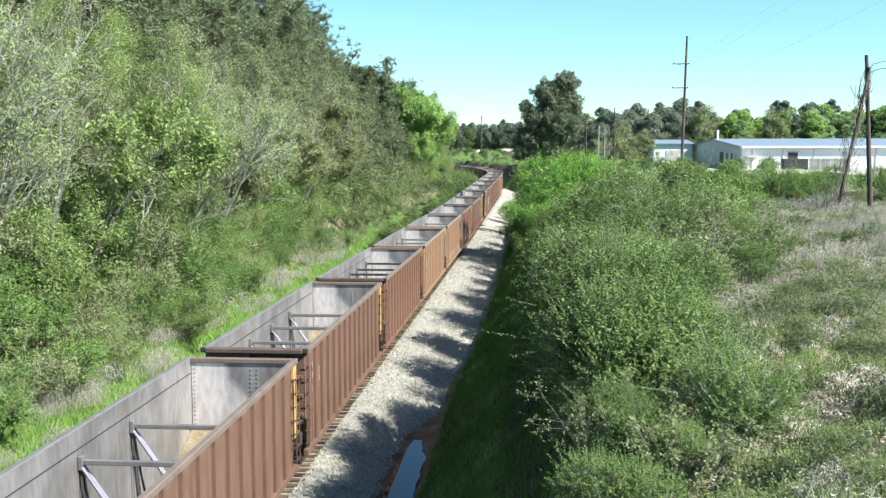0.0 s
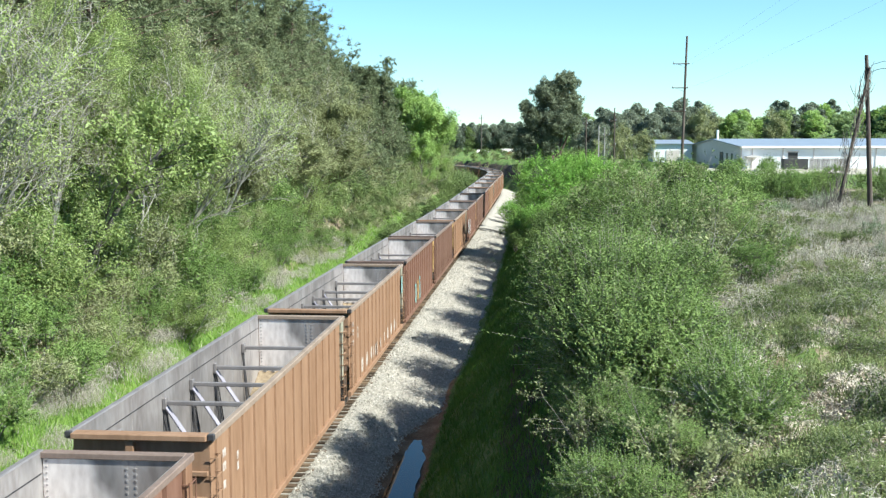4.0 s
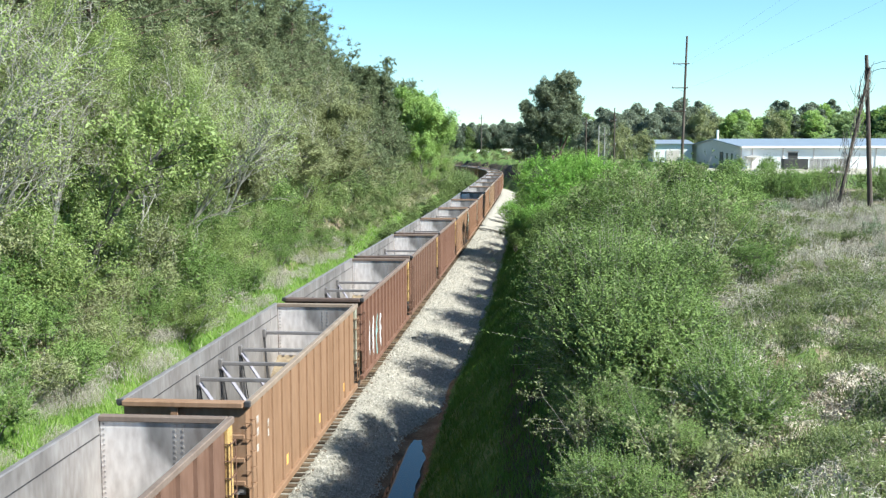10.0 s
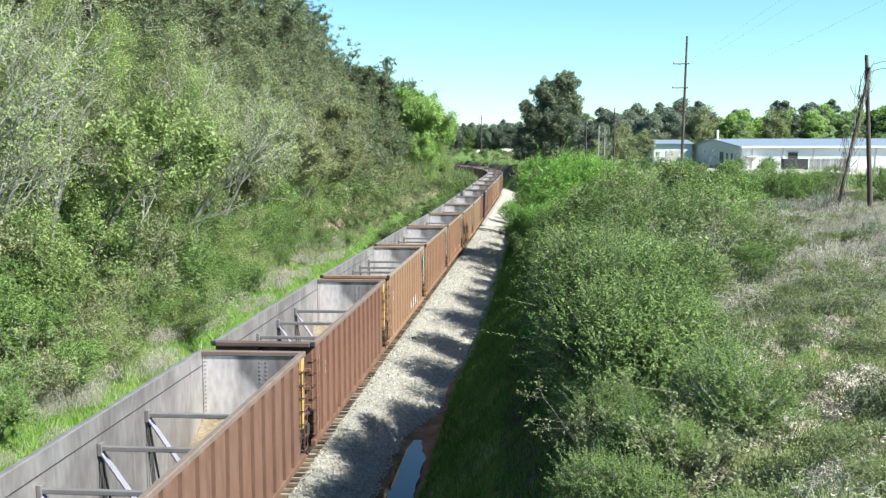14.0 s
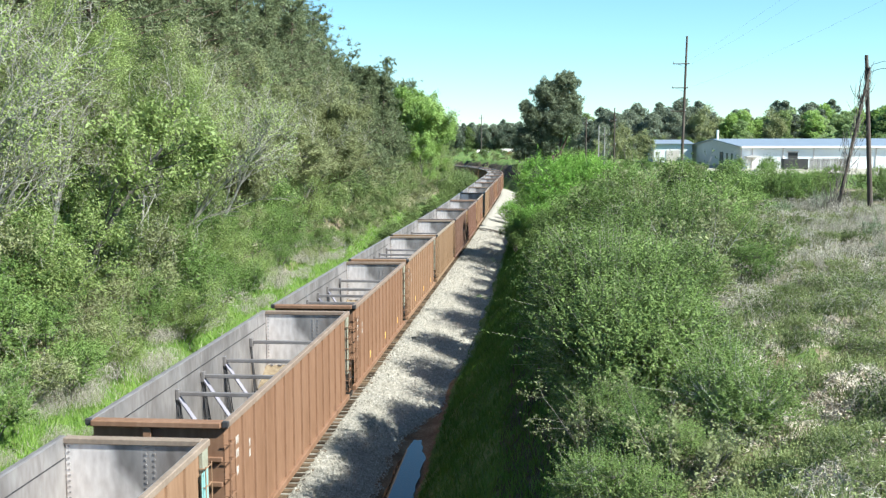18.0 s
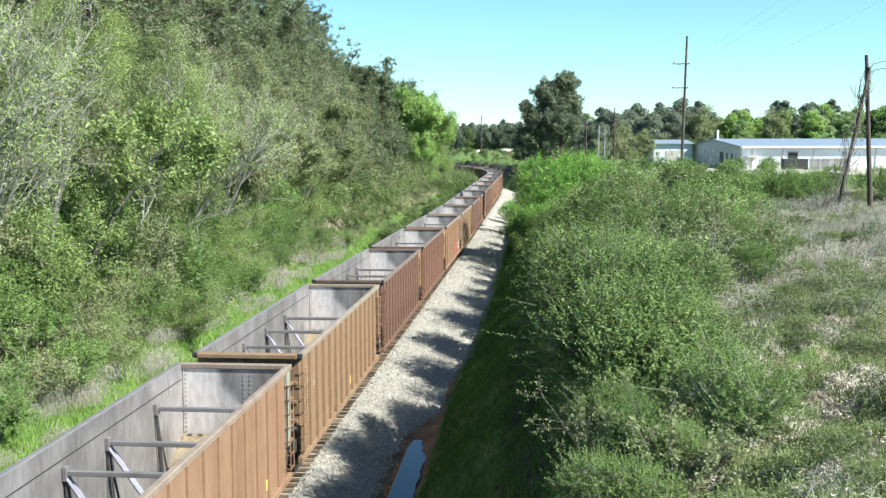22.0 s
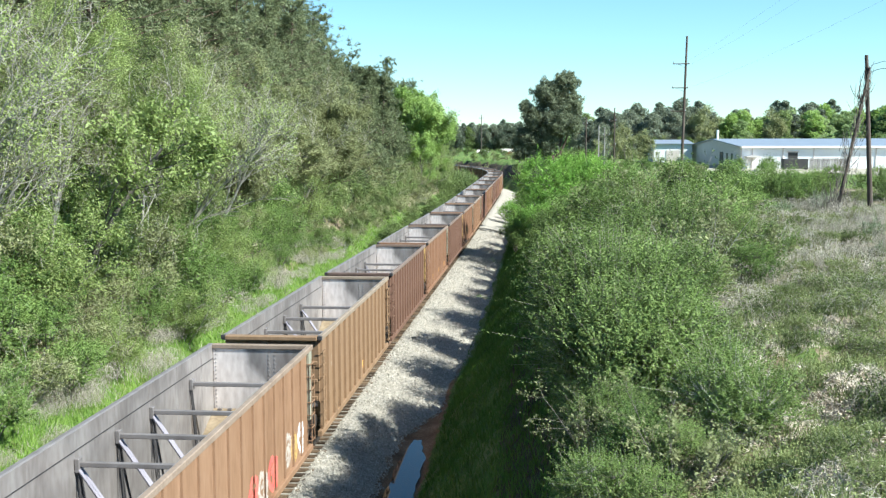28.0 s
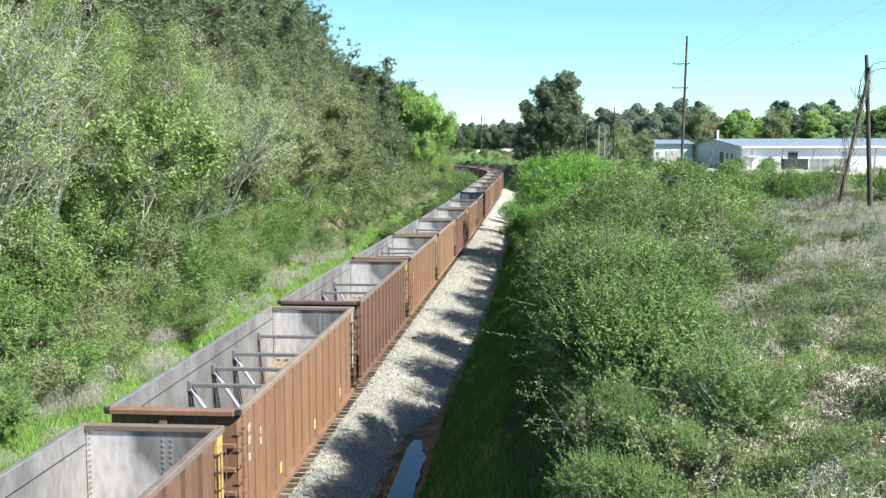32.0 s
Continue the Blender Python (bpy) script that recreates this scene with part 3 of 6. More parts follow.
def build_car(kind, coat, end_coat, post, braces, dark_bars=False):
    """One open-top coal car, middle at the origin, its leading end towards -y."""
    body = M[coat]
    chord_mat = M[coat + "_chord"]
    car = new("coal_hopper_car")
    wide = kind == "ribbed"
    rib_w, rib_d = (0.44, 0.085) if wide else (0.16, 0.05)
    side_x = 1.45
    for s in (-1, 1):
        inner, outer = s * (side_x - 0.012), s * side_x
        p = part("side_sheet", Mesh().prism([(-HALF + 0.1, TOP - 0.12), (-HALF + 0.1, 1.95), (-HALF + 0.29, 1.75), (-HALF + 0.29, 0.95), (HALF - 0.29, 0.95), (HALF - 0.29, 1.75),
                                       (HALF - 0.1, 1.95), (HALF - 0.1, TOP - 0.12)], "x", min(inner, outer), max(inner, outer)), body, car)
        flat_x, seam_x, back_x = s * (side_x - 0.03), s * (side_x - 0.037), s * (side_x - 0.014)
        edge = [(back_x, -HALF + 0.35), (flat_x, -HALF + 0.35)]
        for i in range(7):                            # seam strips on the inside
            y = -6.3 + 2.1 * i
            edge += [(flat_x, y - 0.06), (seam_x, y - 0.05), (seam_x, y + 0.05), (flat_x, y + 0.06)]
        edge += [(flat_x, HALF - 0.35), (back_x, HALF - 0.35)]
        lining = Mesh().prism(edge, "z", 0.9, TOP - 0.02)
        for e in (-1, 1):
            lining.box(*sorted((back_x, flat_x)), *sorted((e * (HALF - 0.35), e * (HALF - 0.12))), 1.96, TOP - 0.02)
        part("inner_lining", lining, M["steel_inside"], car, "coal-scoured grey steel lining")
        chord = Mesh().box(*sorted((s * 1.4365, s * 1.575)), -HALF, HALF, TOP - 0.15, TOP, 0.018)
        part("top_chord", chord, chord_mat if s > 0 else M["steel_bar"], car)
        if s < 0:
            part("seam_strip", Mesh().box(*sorted((s * (side_x - 0.046), s * (side_x - 0.0375))), -HALF + 0.2, HALF - 0.2, TOP - 0.44, TOP - 0.415), M["dark_bar"], car)
        part("side_sill", Mesh().box(*sorted((s * 1.40, s * 1.55)), -HALF + 0.05, HALF - 0.05, 0.78, 0.96, 0.015), body, car)
        step = (2 * HALF - 1.75) / (RIBS - 1)
        rib = Mesh()
        if wide:
            rib.prism([(s * side_x, -rib_w / 2), (s * (side_x + rib_d), -rib_w / 2 + 0.012), (s * (side_x + rib_d), rib_w / 2 - 0.012), (s * side_x, rib_w / 2)],
                      "z", 0.97, TOP - 0.15)
        else:
            rib.prism([(s * side_x, -rib_w / 2), (s * (side_x + rib_d), -rib_w / 2 + 0.008), (s * (side_x + rib_d), rib_w / 2 - 0.008), (s * side_x, rib_w / 2)],
                      "z", 0.97, TOP - 0.15)
        if s < 0:                                     # the side turned to the wood
            row = Mesh()
            for i in range(RIBS):
                row.add([(x, y - HALF + 0.5 + i * step, z) for x, y, z in rib.v], rib.f)
            tagged(part("ribbing", row, body, car), kind="stuff")
            continue
        me = rib.data("rib", body)
        for i in range(RIBS):
            r = part("rib", me, None, car)
            r.location = (0, -HALF + 0.5 + i * step, 0)
    for e in (-1, 1):
        y0, y1 = sorted((e * (HALF - 0.12), e * (HALF - 0.09)))
        part("end_sheet", Mesh().box(-1.44, 1.44, y0, y1, 1.9, TOP - 0.1), M[end_coat], car)
        for s in (-1, 1):
            part("end_upright", Mesh().box(*sorted((s * 1.02, s * 1.12)), y0, y1, 1.0, 1.898, 0.01), M[end_coat], car)
        yi0, yi1 = sorted((e * (HALF - 0.145), e * (HALF - 0.122)))
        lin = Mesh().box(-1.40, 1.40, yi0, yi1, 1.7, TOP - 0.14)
        part("end_lining", lin, M["glare_end"], car, "coal-scoured grey steel end lining with a painted bright glare")
        rivet = Mesh()
        yr = e * (HALF - 0.145)
        for zc in np.arange(1.95, 3.75, 0.12):
            for xc in (-1.33, 0.28, 0.46):
                rivet.box(xc - 0.02, xc + 0.02, *sorted((yr, yr - e * 0.018)), zc - 0.02, zc + 0.02)
        tagged(part("riveting", rivet, M["steel_inside"], car), kind="stuff")
        cy0, cy1 = sorted((e * (HALF - 0.2), e * (HALF + (0.10 if e < 0 else 0.02))))
        part("end_chord", Mesh().box(-1.43, 1.43, cy0, cy1, TOP - 0.13, TOP - 0.005, 0.015), (M["dark_end"] if coat.startswith("brown") else M[end_coat]) if e < 0 else chord_mat, car)
        # slope sheet
        q = Mesh().prism([(e * (HALF - 0.15), 1.92), (e * (HALF - 0.15), 2.0), (e * (HALF - 1.45), 1.42), (e * (HALF - 1.55), 1.0), (e * (HALF - 1.35), 1.0), (e * (HALF - 1.25), 1.36)], "x", -1.415, 1.415)
        part("slope_sheet", q, M["rusty_sheet"], car, "rust-stained sloping floor sheet")
        st = Mesh()
        for i in range(9):
            xc = -1.2 + 0.3 * i
            st.box(xc - 0.05, xc + 0.05, *sorted((e * (HALF - 0.16), e * (HALF - 0.26))), 1.98, 2.03)
        tagged(part("bolting", st, M["steel_bar"], car), kind="stuff")
        for zc in (2.0, 2.55, 3.1):
            y0, y1 = sorted((e * (HALF - 0.09), e * (HALF - 0.01)))
            part("end_stiffener", Mesh().box(-1.42, 1.42, y0, y1, zc - 0.05, zc + 0.05, 0.01), M[end_coat], car)
        y0, y1 = sorted((e * (HALF - 0.09), e * (HALF + 0.04)))
        part("end_post", Mesh().box(-0.30, -0.12, y0, y1, 1.9, TOP - 0.13, 0.01), M[coat], car)
        # drawbar, coupler and platform
        y0, y1 = sorted((e * (HALF - 1.2), e * (HALF + 0.25)))
        part("draft_sill", Mesh().box(-0.33, 0.33, y0, y1, 0.66, 1.02, 0.02), M["black_iron"], car)
        c = Mesh().box(-0.09, 0.09, *sorted((e * (HALF + 0.2), e * (HALF + 0.46))), 0.78, 0.95, 0.02)
        c.box(-0.19, 0.17, *sorted((e * (HALF + 0.42), e * (HALF + 0.61))), 0.72, 1.0, 0.04)
        part("coupler", c, M["black_iron"], car, "cast-steel coupler")
        plat = Mesh()
        for i in range(5):
            yy = e * (HALF - 0.05 + 0.07 * i)
            plat.box(-1.3, 1.3, yy - 0.02, yy + 0.02, 1.04, 1.07)
        part("end_platform", plat, M["black_iron"], car)
        hose = Mesh()
        pts = [(0.45, HALF + 0.2, 0.85), (0.46, HALF + 0.36, 0.62), (0.42, HALF + 0.5, 0.5), (0.3, HALF + 0.62, 0.55)]
        for a, b in zip(pts, pts[1:]):
            hose.tube((a[0], e * a[1], a[2]), (b[0], e * b[1], b[2]), 0.025, 0.025, 6)
        part("air_hose", hose, M["black_iron"], car)
        # ladders on both corners
        for s in (-1, 1):
            lad = Mesh()
            yc = e * (HALF - 0.23)
            for dz in np.arange(1.15, 3.6, 0.38):
                lad.tube((s * 1.6, yc - 0.19, dz), (s * 1.6, yc + 0.19, dz), 0.014, 0.014, 6)
                for dy in (-0.19, 0.19):
                    lad.tube((s * 1.46, yc + dy, dz), (s * 1.6, yc + dy, dz), 0.013, 0.013, 6)
            for dy in (-0.19, 0.19):
                lad.tube((s * 1.6, yc + dy, 1.1), (s * 1.6, yc + dy, 3.48), 0.014, 0.014, 6)
            part("ladder", lad, body, car)
            if e > 0:
                panel = Mesh().box(*sorted((s * 1.452, s * 1.535)), yc - 0.16, yc + 0.19, 1.75, TOP - 0.16, 0.01)
                part("corner_post", panel, M[post], car, "painted corner post")
            # brake gear hung on the end sill
            gear = Mesh().box(*sorted((s * 0.95, s * 1.38)), *sorted((e * (HALF - 0.06), e * (HALF + 0.22))), 1.12, 1.5, 0.03)
            gear.tube((s * 1.2, e * (HALF + 0.1), 0.6), (s * 1.2, e * (HALF + 0.1), 1.15), 0.05, 0.05, 8)
            part("brake_gear", gear, M["black_iron"], car)
            lever = Mesh().tube((s * 0.15, e * (HALF + 0.3), 0.92), (s * 1.35, e * (HALF + 0.2), 1.0), 0.016, 0.016, 6)
            lever.tube((s * 1.35, e * (HALF + 0.2), 1.0), (s * 1.42, e * (HALF + 0.2), 0.66), 0.016, 0.016, 6)
            part("uncoupling_lever", lever, M["black_iron"], car)
        truck(car, e * 5.95)
    # floor and middle ridge
    part("floor", Mesh().box(-1.41, 1.41, -HALF + 1.4, HALF - 1.4, 0.86, 0.94), M["rusty_sheet"], car, "rust-stained steel floor")
    part("centre_ridge", Mesh().prism([(-0.35, 0.94), (0, 1.35), (0.35, 0.94)], "y", -HALF + 1.4, HALF - 1.4), M["steel_inside"], car)
    for i in range(4):
        y = -3.6 + 2.4 * i
        bin_door = Mesh().prism([(y - 0.85, 0.86), (y + 0.85, 0.86), (y + 0.5, 0.32), (y - 0.5, 0.32)], "x", -1.2, 1.2)
        part("hopper_bay", bin_door, M["black_iron"] if not wide else body, car)
    # cross braces with their struts
    spots = [(-2.85, True), (0.0, True), (2.85, True)] if braces == 3 else [(-5.2, False), (-2.15, True), (0.0, True), (2.15, True), (5.2, False)]
    bar_mat = M["dark_bar"] if dark_bars else M["steel_bar"]
    for y, full in spots:
        part("cross_brace", Mesh().box(-1.4, 1.4, y - 0.05, y + 0.05, 3.17, 3.28, 0.015), bar_mat, car)
        for s in (-1, 1):
            part("gusset", Mesh().box(*sorted((s * 1.31, s * 1.412)), y - 0.09, y + 0.09, 3.06, 3.36, 0.012), M["steel_bar"], car)
            if full:
                rods = Mesh()
                for dy in (-0.055, 0.055):
                    rods.tube((s * 1.33, y + dy, 3.12), (s * 0.12, y + 0.1 + dy, 1.25), 0.038, 0.038, 6)
                part("strut", rods, M["steel_pale"], car, "pale painted diagonal strut")
                rods = Mesh()
                for dy in (-0.08, 0.04, 0.16):
                    rods.tube((s * 1.36, y + dy * 0.4, 3.08), (s * (1.22 - 0.5 * abs(dy)), y + dy * 1.6, 1.0), 0.02, 0.02, 6)
                part("hanger_rod", rods, M["dark_bar"], car, "thin dark hanger rods")
            else:
                rods = Mesh()
                for dy in (-0.05, 0.05):
                    rods.tube((s * 1.38, y + dy, 3.08), (s * 1.30, y + dy + 0.2, 1.0), 0.028, 0.028, 6)
                part("hanger_rod", rods, M["dark_bar"], car, "thin dark hanger rods")
    for s in (-1, 1):                                 # dark caps where the chords meet at the leading end
        part("corner_cap", Mesh().box(*sorted((s * 1.44, s * 1.585)), -HALF - 0.03, -HALF + 0.07, TOP - 0.12, TOP + 0.012, 0.012), M["dark_bar"], car)
    # stencilled marks that cannot be read, as bars
    for z, w, y in ((3.25, 0.22, -HALF + 1.07), (2.95, 0.22, -HALF + 1.07), (2.55, 0.16, -HALF + 1.07), (2.9, 0.12, -HALF + 2.1), (2.65, 0.12, -HALF + 2.1)):
        part("stencil_mark", Mesh().box(1.452, 1.458, y - w / 2, y + w / 2, z - 0.09, z + 0.09), M["white_mark"], car, "worn white stencil")
    for z in (3.42, 3.3):
        part("stencil_mark", Mesh().box(0.35, 0.95, -HALF + 0.076, -HALF + 0.09, z - 0.04, z + 0.04), M["white_mark"], car, "worn white stencil")
    part("brake_wheel", Mesh().tube((-0.75, -HALF - 0.08, 2.5), (-0.75, -HALF - 0.05, 2.5), 0.26, 0.26, 16), M["black_iron"], car)
    part("brake_rod", Mesh().tube((-0.75, -HALF - 0.02, 1.1), (-0.75, -HALF - 0.02, 2.5), 0.02, 0.02, 6), M["black_iron"], car)
    part("brake_housing", Mesh().box(-0.9, -0.6, -HALF - 0.06, -HALF + 0.09, 2.25, 2.75, 0.03), M["black_iron"], car)
    return car


def scribble(car, wide, y0, y1, z0, z1, count, mats, seed, label):
    """Sprayed scribbles: loose strokes laid on the near side, over panels and ribs alike."""
    rng = random.Random(seed)
    rib_w, rib_d = (0.44, 0.085) if wide else (0.16, 0.05)
    step = (2 * HALF - 1.75) / (RIBS - 1)
    cells = {}
    for i in range(count):
        yc = y0 + (y1 - y0) * (i + 0.5) / count
        w, h = (y1 - y0) / count * (0.16 if count > 6 else 0.42), (z1 - z0) / 2 * rng.uniform(0.75, 1.0)
        zc = z0 + h + rng.uniform(0, max(0.0, z1 - z0 - 2 * h))
        lean = rng.uniform(-0.3, 0.3) * w
        lines = []
        for j in range(11):                            # a wobbly ring, then a stroke through it
            a = 0.6283 * j
            r = rng.uniform(0.75, 1.1)
            lines.append((w * r * math.cos(a) + lean * math.sin(a), h * min(r, 1.0) * math.sin(a)))
        lines += [(0.1 * w, -0.5 * h), (0.35 * w, 0.35 * h), (-0.3 * w, 0.1 * h)]
        fat = 0.06 + 0.08 * w
        mat = mats[i * len(mats) // count]
        for (ya, za), (yb, zb) in zip(lines, lines[1:]):
            n = max(2, int(math.hypot(yb - ya, zb - za) / 0.05))
            for k in range(n + 1):
                py, pz = yc + ya + (yb - ya) * k / n, zc + za + (zb - za) * k / n
                for gy in range(int((py - fat) / 0.06), int((py + fat) / 0.06) + 1):
                    for gz in range(int((pz - fat) / 0.06), int((pz + fat) / 0.06) + 1):
                        if math.hypot(gy * 0.06 - py, gz * 0.06 - pz) < fat and gz * 0.06 > 1.0:
                            cells[(gy, gz)] = mat
    for mat in sorted(set(cells.values())):
        m = Mesh()
        for (gy, gz), own in cells.items():
            if own == mat:
                y, z = gy * 0.06, gz * 0.06
                off = (y + HALF - 0.5 + step / 2) % step - step / 2
                x = 1.45 + (rib_d if abs(off) < rib_w / 2 else 0.0) + 0.004
                m.add([(x, y - 0.031, z - 0.031), (x, y + 0.031, z - 0.031), (x, y + 0.031, z + 0.031), (x, y - 0.031, z + 0.031)], [(0, 1, 2, 3)])
        tagged(part("sprayed_paint", m, M[mat], car, label), kind="stuff")


STYLE = {
    "A": ("ribbed", "brown", "brown", "yellow", 3), "B": ("ribbed", "brown2", "brown2", "yellow", 3),
    "D": ("ribbed", "brown2", "brown2", "rust", 5), "T": ("plain", "tan", "tan", "pale_post", 5),
    "O": ("plain", "rust", "rust", "pale_post", 5), "K": ("ribbed", "khaki", "khaki", "khaki", 3),
}
WORDS = {
    "A": "brown ribbed open-top coal hopper car with a yellow corner post", "B": "red-brown ribbed open-top coal hopper car with a yellow corner post",
    "D": "red-brown ribbed open-top coal car with dark cross braces", "T": "faded tan open-top coal hopper car with five cross braces",
    "O": "orange-brown open-top coal hopper car with five cross braces", "K": "faded khaki ribbed open-top coal hopper car",
}
# the order of the cars, leading car first; the car numbered 0 meets the camera's line at MEET
ORDER = ["A", "A", "D", "T", "T", "B", "A", "T", "B", "A", "B", "T", "O", "O", "T", "K", "A", "B", "T", "K", "A", "O", "A", "O", "T", "B", "O", "A",
         "B", "T", "A", "O", "B", "A", "T", "A", "B", "O"]
FIRST = -6
made_of, CARS = {}, []


def build_train():
    for i, style in enumerate(ORDER):
        if style not in made_of:
            kind, coat, end_coat, post, braces = STYLE[style]
            made_of[style] = tagged(build_car(kind, coat, end_coat, post, braces, style == "D"), WORDS[style], "freight car", "coal train cars")
            car = made_of[style]
        else:
            car = copy_thing(made_of[style], Matrix.Identity(4))
        CARS.append((FIRST + i, car))


build_train()
byk = dict(CARS)
for k, wide, y0, y1, z0, z1, count, mats, label in (
        (-2, False, -5.0, 5.6, 1.08, 1.6, 9, ("white_mark",), "small white sprayed marks"),
        (-1, True, -3.4, -0.4, 1.1, 2.4, 3, ("teal_spray", "yellow", "teal_spray"), "teal and yellow sprayed scribble"),
        (2, True, -6.0, -2.2, 1.1, 2.9, 4, ("white_spray", "white_spray", "teal_spray", "white_spray"), "white sprayed scribble"),
        (12, False, 0.6, 3.4, 1.05, 1.95, 3, ("red_spray", "white_mark", "red_spray"), "red and white sprayed scribble"),
        (12, False, 4.2, 6.6, 1.1, 2.0, 3, ("white_mark", "yellow", "white_spray"), "white and yellow sprayed scribble"),
        (5, False, 1.0, 4.5, 1.1, 1.5, 3, ("white_mark",), "faded sprayed marks")):
    scribble(byk[k], wide, y0, y1, z0, z1, count, mats, 40 + k, label)
for k in (1, 3, 7, 8, 9, 13, 14, 15):
    for y in (-3.4, 0.9, 3.2, 5.1):
        part("reflector", Mesh().box(1.452, 1.458, y - 0.09, y + 0.09, 1.22, 1.5), M["orange_spray"], byk[k], "small orange reflector patch")
for k in (-2, 5):
    part("placard", Mesh().box(1.536, 1.542, HALF - 0.5, HALF - 0.1, 2.55, 3.35), M["teal_spray"], byk[k], "small pale teal panel")
for k, words in ((-2, "faded tan coal hopper car with white sprayed marks along its foot"), (-1, "red-brown ribbed coal car with teal and yellow graffiti"),
                 (2, "red-brown ribbed coal car with white graffiti"), (12, "faded tan coal car with red and white graffiti")):
    tagged(byk[k], words)


# ---- plants ----
def leaves(rng, c, size, flat=0.5, aspect=1.9):
    """Corners of small leaf blades, one at each place."""
    c = np.asarray(c, dtype=float)
    n = len(c)
    normal = rng.normal(0, 1, (n, 3))
    normal[:, 2] = np.abs(normal[:, 2]) + flat
    normal /= np.linalg.norm(normal, axis=1)[:, None]
    a = np.cross(normal, rng.normal(0, 1, (n, 3)))
    a /= np.linalg.norm(a, axis=1)[:, None] + 1e-9
    b = np.cross(normal, a)
    s = size * rng.uniform(0.6, 1.4, n)[:, None]
    a, b = a * s * aspect / 2, b * s / 2
    return np.stack([c - a - b, c - a * 0.6 + b, c + a], 1)


def along(rng, twigs, per, spread):
    """Places strung along the twigs."""
    p0 = np.array([t[0] for t in twigs])
    p1 = np.array([t[1] for t in twigs])
    p0, p1 = np.repeat(p0, per, axis=0), np.repeat(p1, per, axis=0)
    u = rng.random((len(p0), 1)) * 1.15
    return p0 + (p1 - p0) * u + rng.normal(0, spread, p0.shape)


def needles(rng, centres, radius, per, width):
    """Long thin quads standing out of each tuft."""
    centres = np.asarray(centres, dtype=float)
    c = np.repeat(centres, per, axis=0)
    n = len(c)
    d = rng.normal(0, 1, (n, 3))
    d[:, 2] = d[:, 2] * 0.7 + 0.45
    d /= np.linalg.norm(d, axis=1)[:, None]
    side = np.cross(d, rng.normal(0, 1, (n, 3)))
    side /= np.linalg.norm(side, axis=1)[:, None] + 1e-9
    r = radius * rng.uniform(0.55, 1.2, n)[:, None]
    w = width * rng.uniform(0.7, 1.3, n)[:, None]
    c = c + rng.normal(0, 1, (n, 3)) * radius * 0.25
    tip = c + d * r
    return np.stack([c - side * w * 0.5, c + side * w * 0.5, tip], 1)


def sticks(segs, sides=4):
    """Tapered bars, one for each (start, end, radius, radius)."""
    p0 = np.array([s[0] for s in segs], dtype=float)
    p1 = np.array([s[1] for s in segs], dtype=float)
    r0 = np.array([s[2] for s in segs])[:, None]
    r1 = np.array([s[3] for s in segs])[:, None]
    d = p1 - p0
    d /= np.linalg.norm(d, axis=1)[:, None] + 1e-9
    ref = np.where(np.abs(d[:, 2:3]) > 0.9, np.array([[1.0, 0, 0]]), np.array([[0, 0, 1.0]]))
    u = np.cross(d, ref)
    u /= np.linalg.norm(u, axis=1)[:, None] + 1e-9
    w = np.cross(d, u)
    verts = []
    for ring, r in ((p0, r0), (p1 + d * r1 * 0.3, r1)):
        for i in range(sides):
            a = 2 * math.pi * i / sides
            verts.append(ring + (u * math.cos(a) + w * math.sin(a)) * r)
    verts = np.stack(verts, 1)
    n = len(segs)
    quads = np.array([[i, (i + 1) % sides, sides + (i + 1) % sides, sides + i] for i in range(sides)])
    faces = (np.arange(n)[:, None, None] * 2 * sides + quads[None]).reshape(-1, 4)
    return verts.reshape(-1, 3), faces


def stick_mesh(name, segs, mat):
    thick = [s for s in segs if s[2] > 0.035]
    thin = [s for s in segs if s[2] <= 0.035]
    vs, fs, o, heavy = [], [], 0, 0
    for group, sides in ((thick, 7), (thin, 3)):
        if group:
            v, f = sticks(group, sides)
            vs.append(v)
            fs += (f + o).tolist()
            o += len(v)
            heavy += len(f) if sides == 7 else 0
    me = bpy.data.meshes.new(name)
    me.from_pydata(np.concatenate(vs).tolist(), [], fs)
    me.materials.append(mat)
    if mat == M["pale_twig"]:                         # the trunks are darker than the twigs
        me.materials.append(M["bark"])
        me.polygons.foreach_set("material_index", (np.arange(len(fs)) < heavy).astype(np.int32))
    me.shade_smooth()
    return me


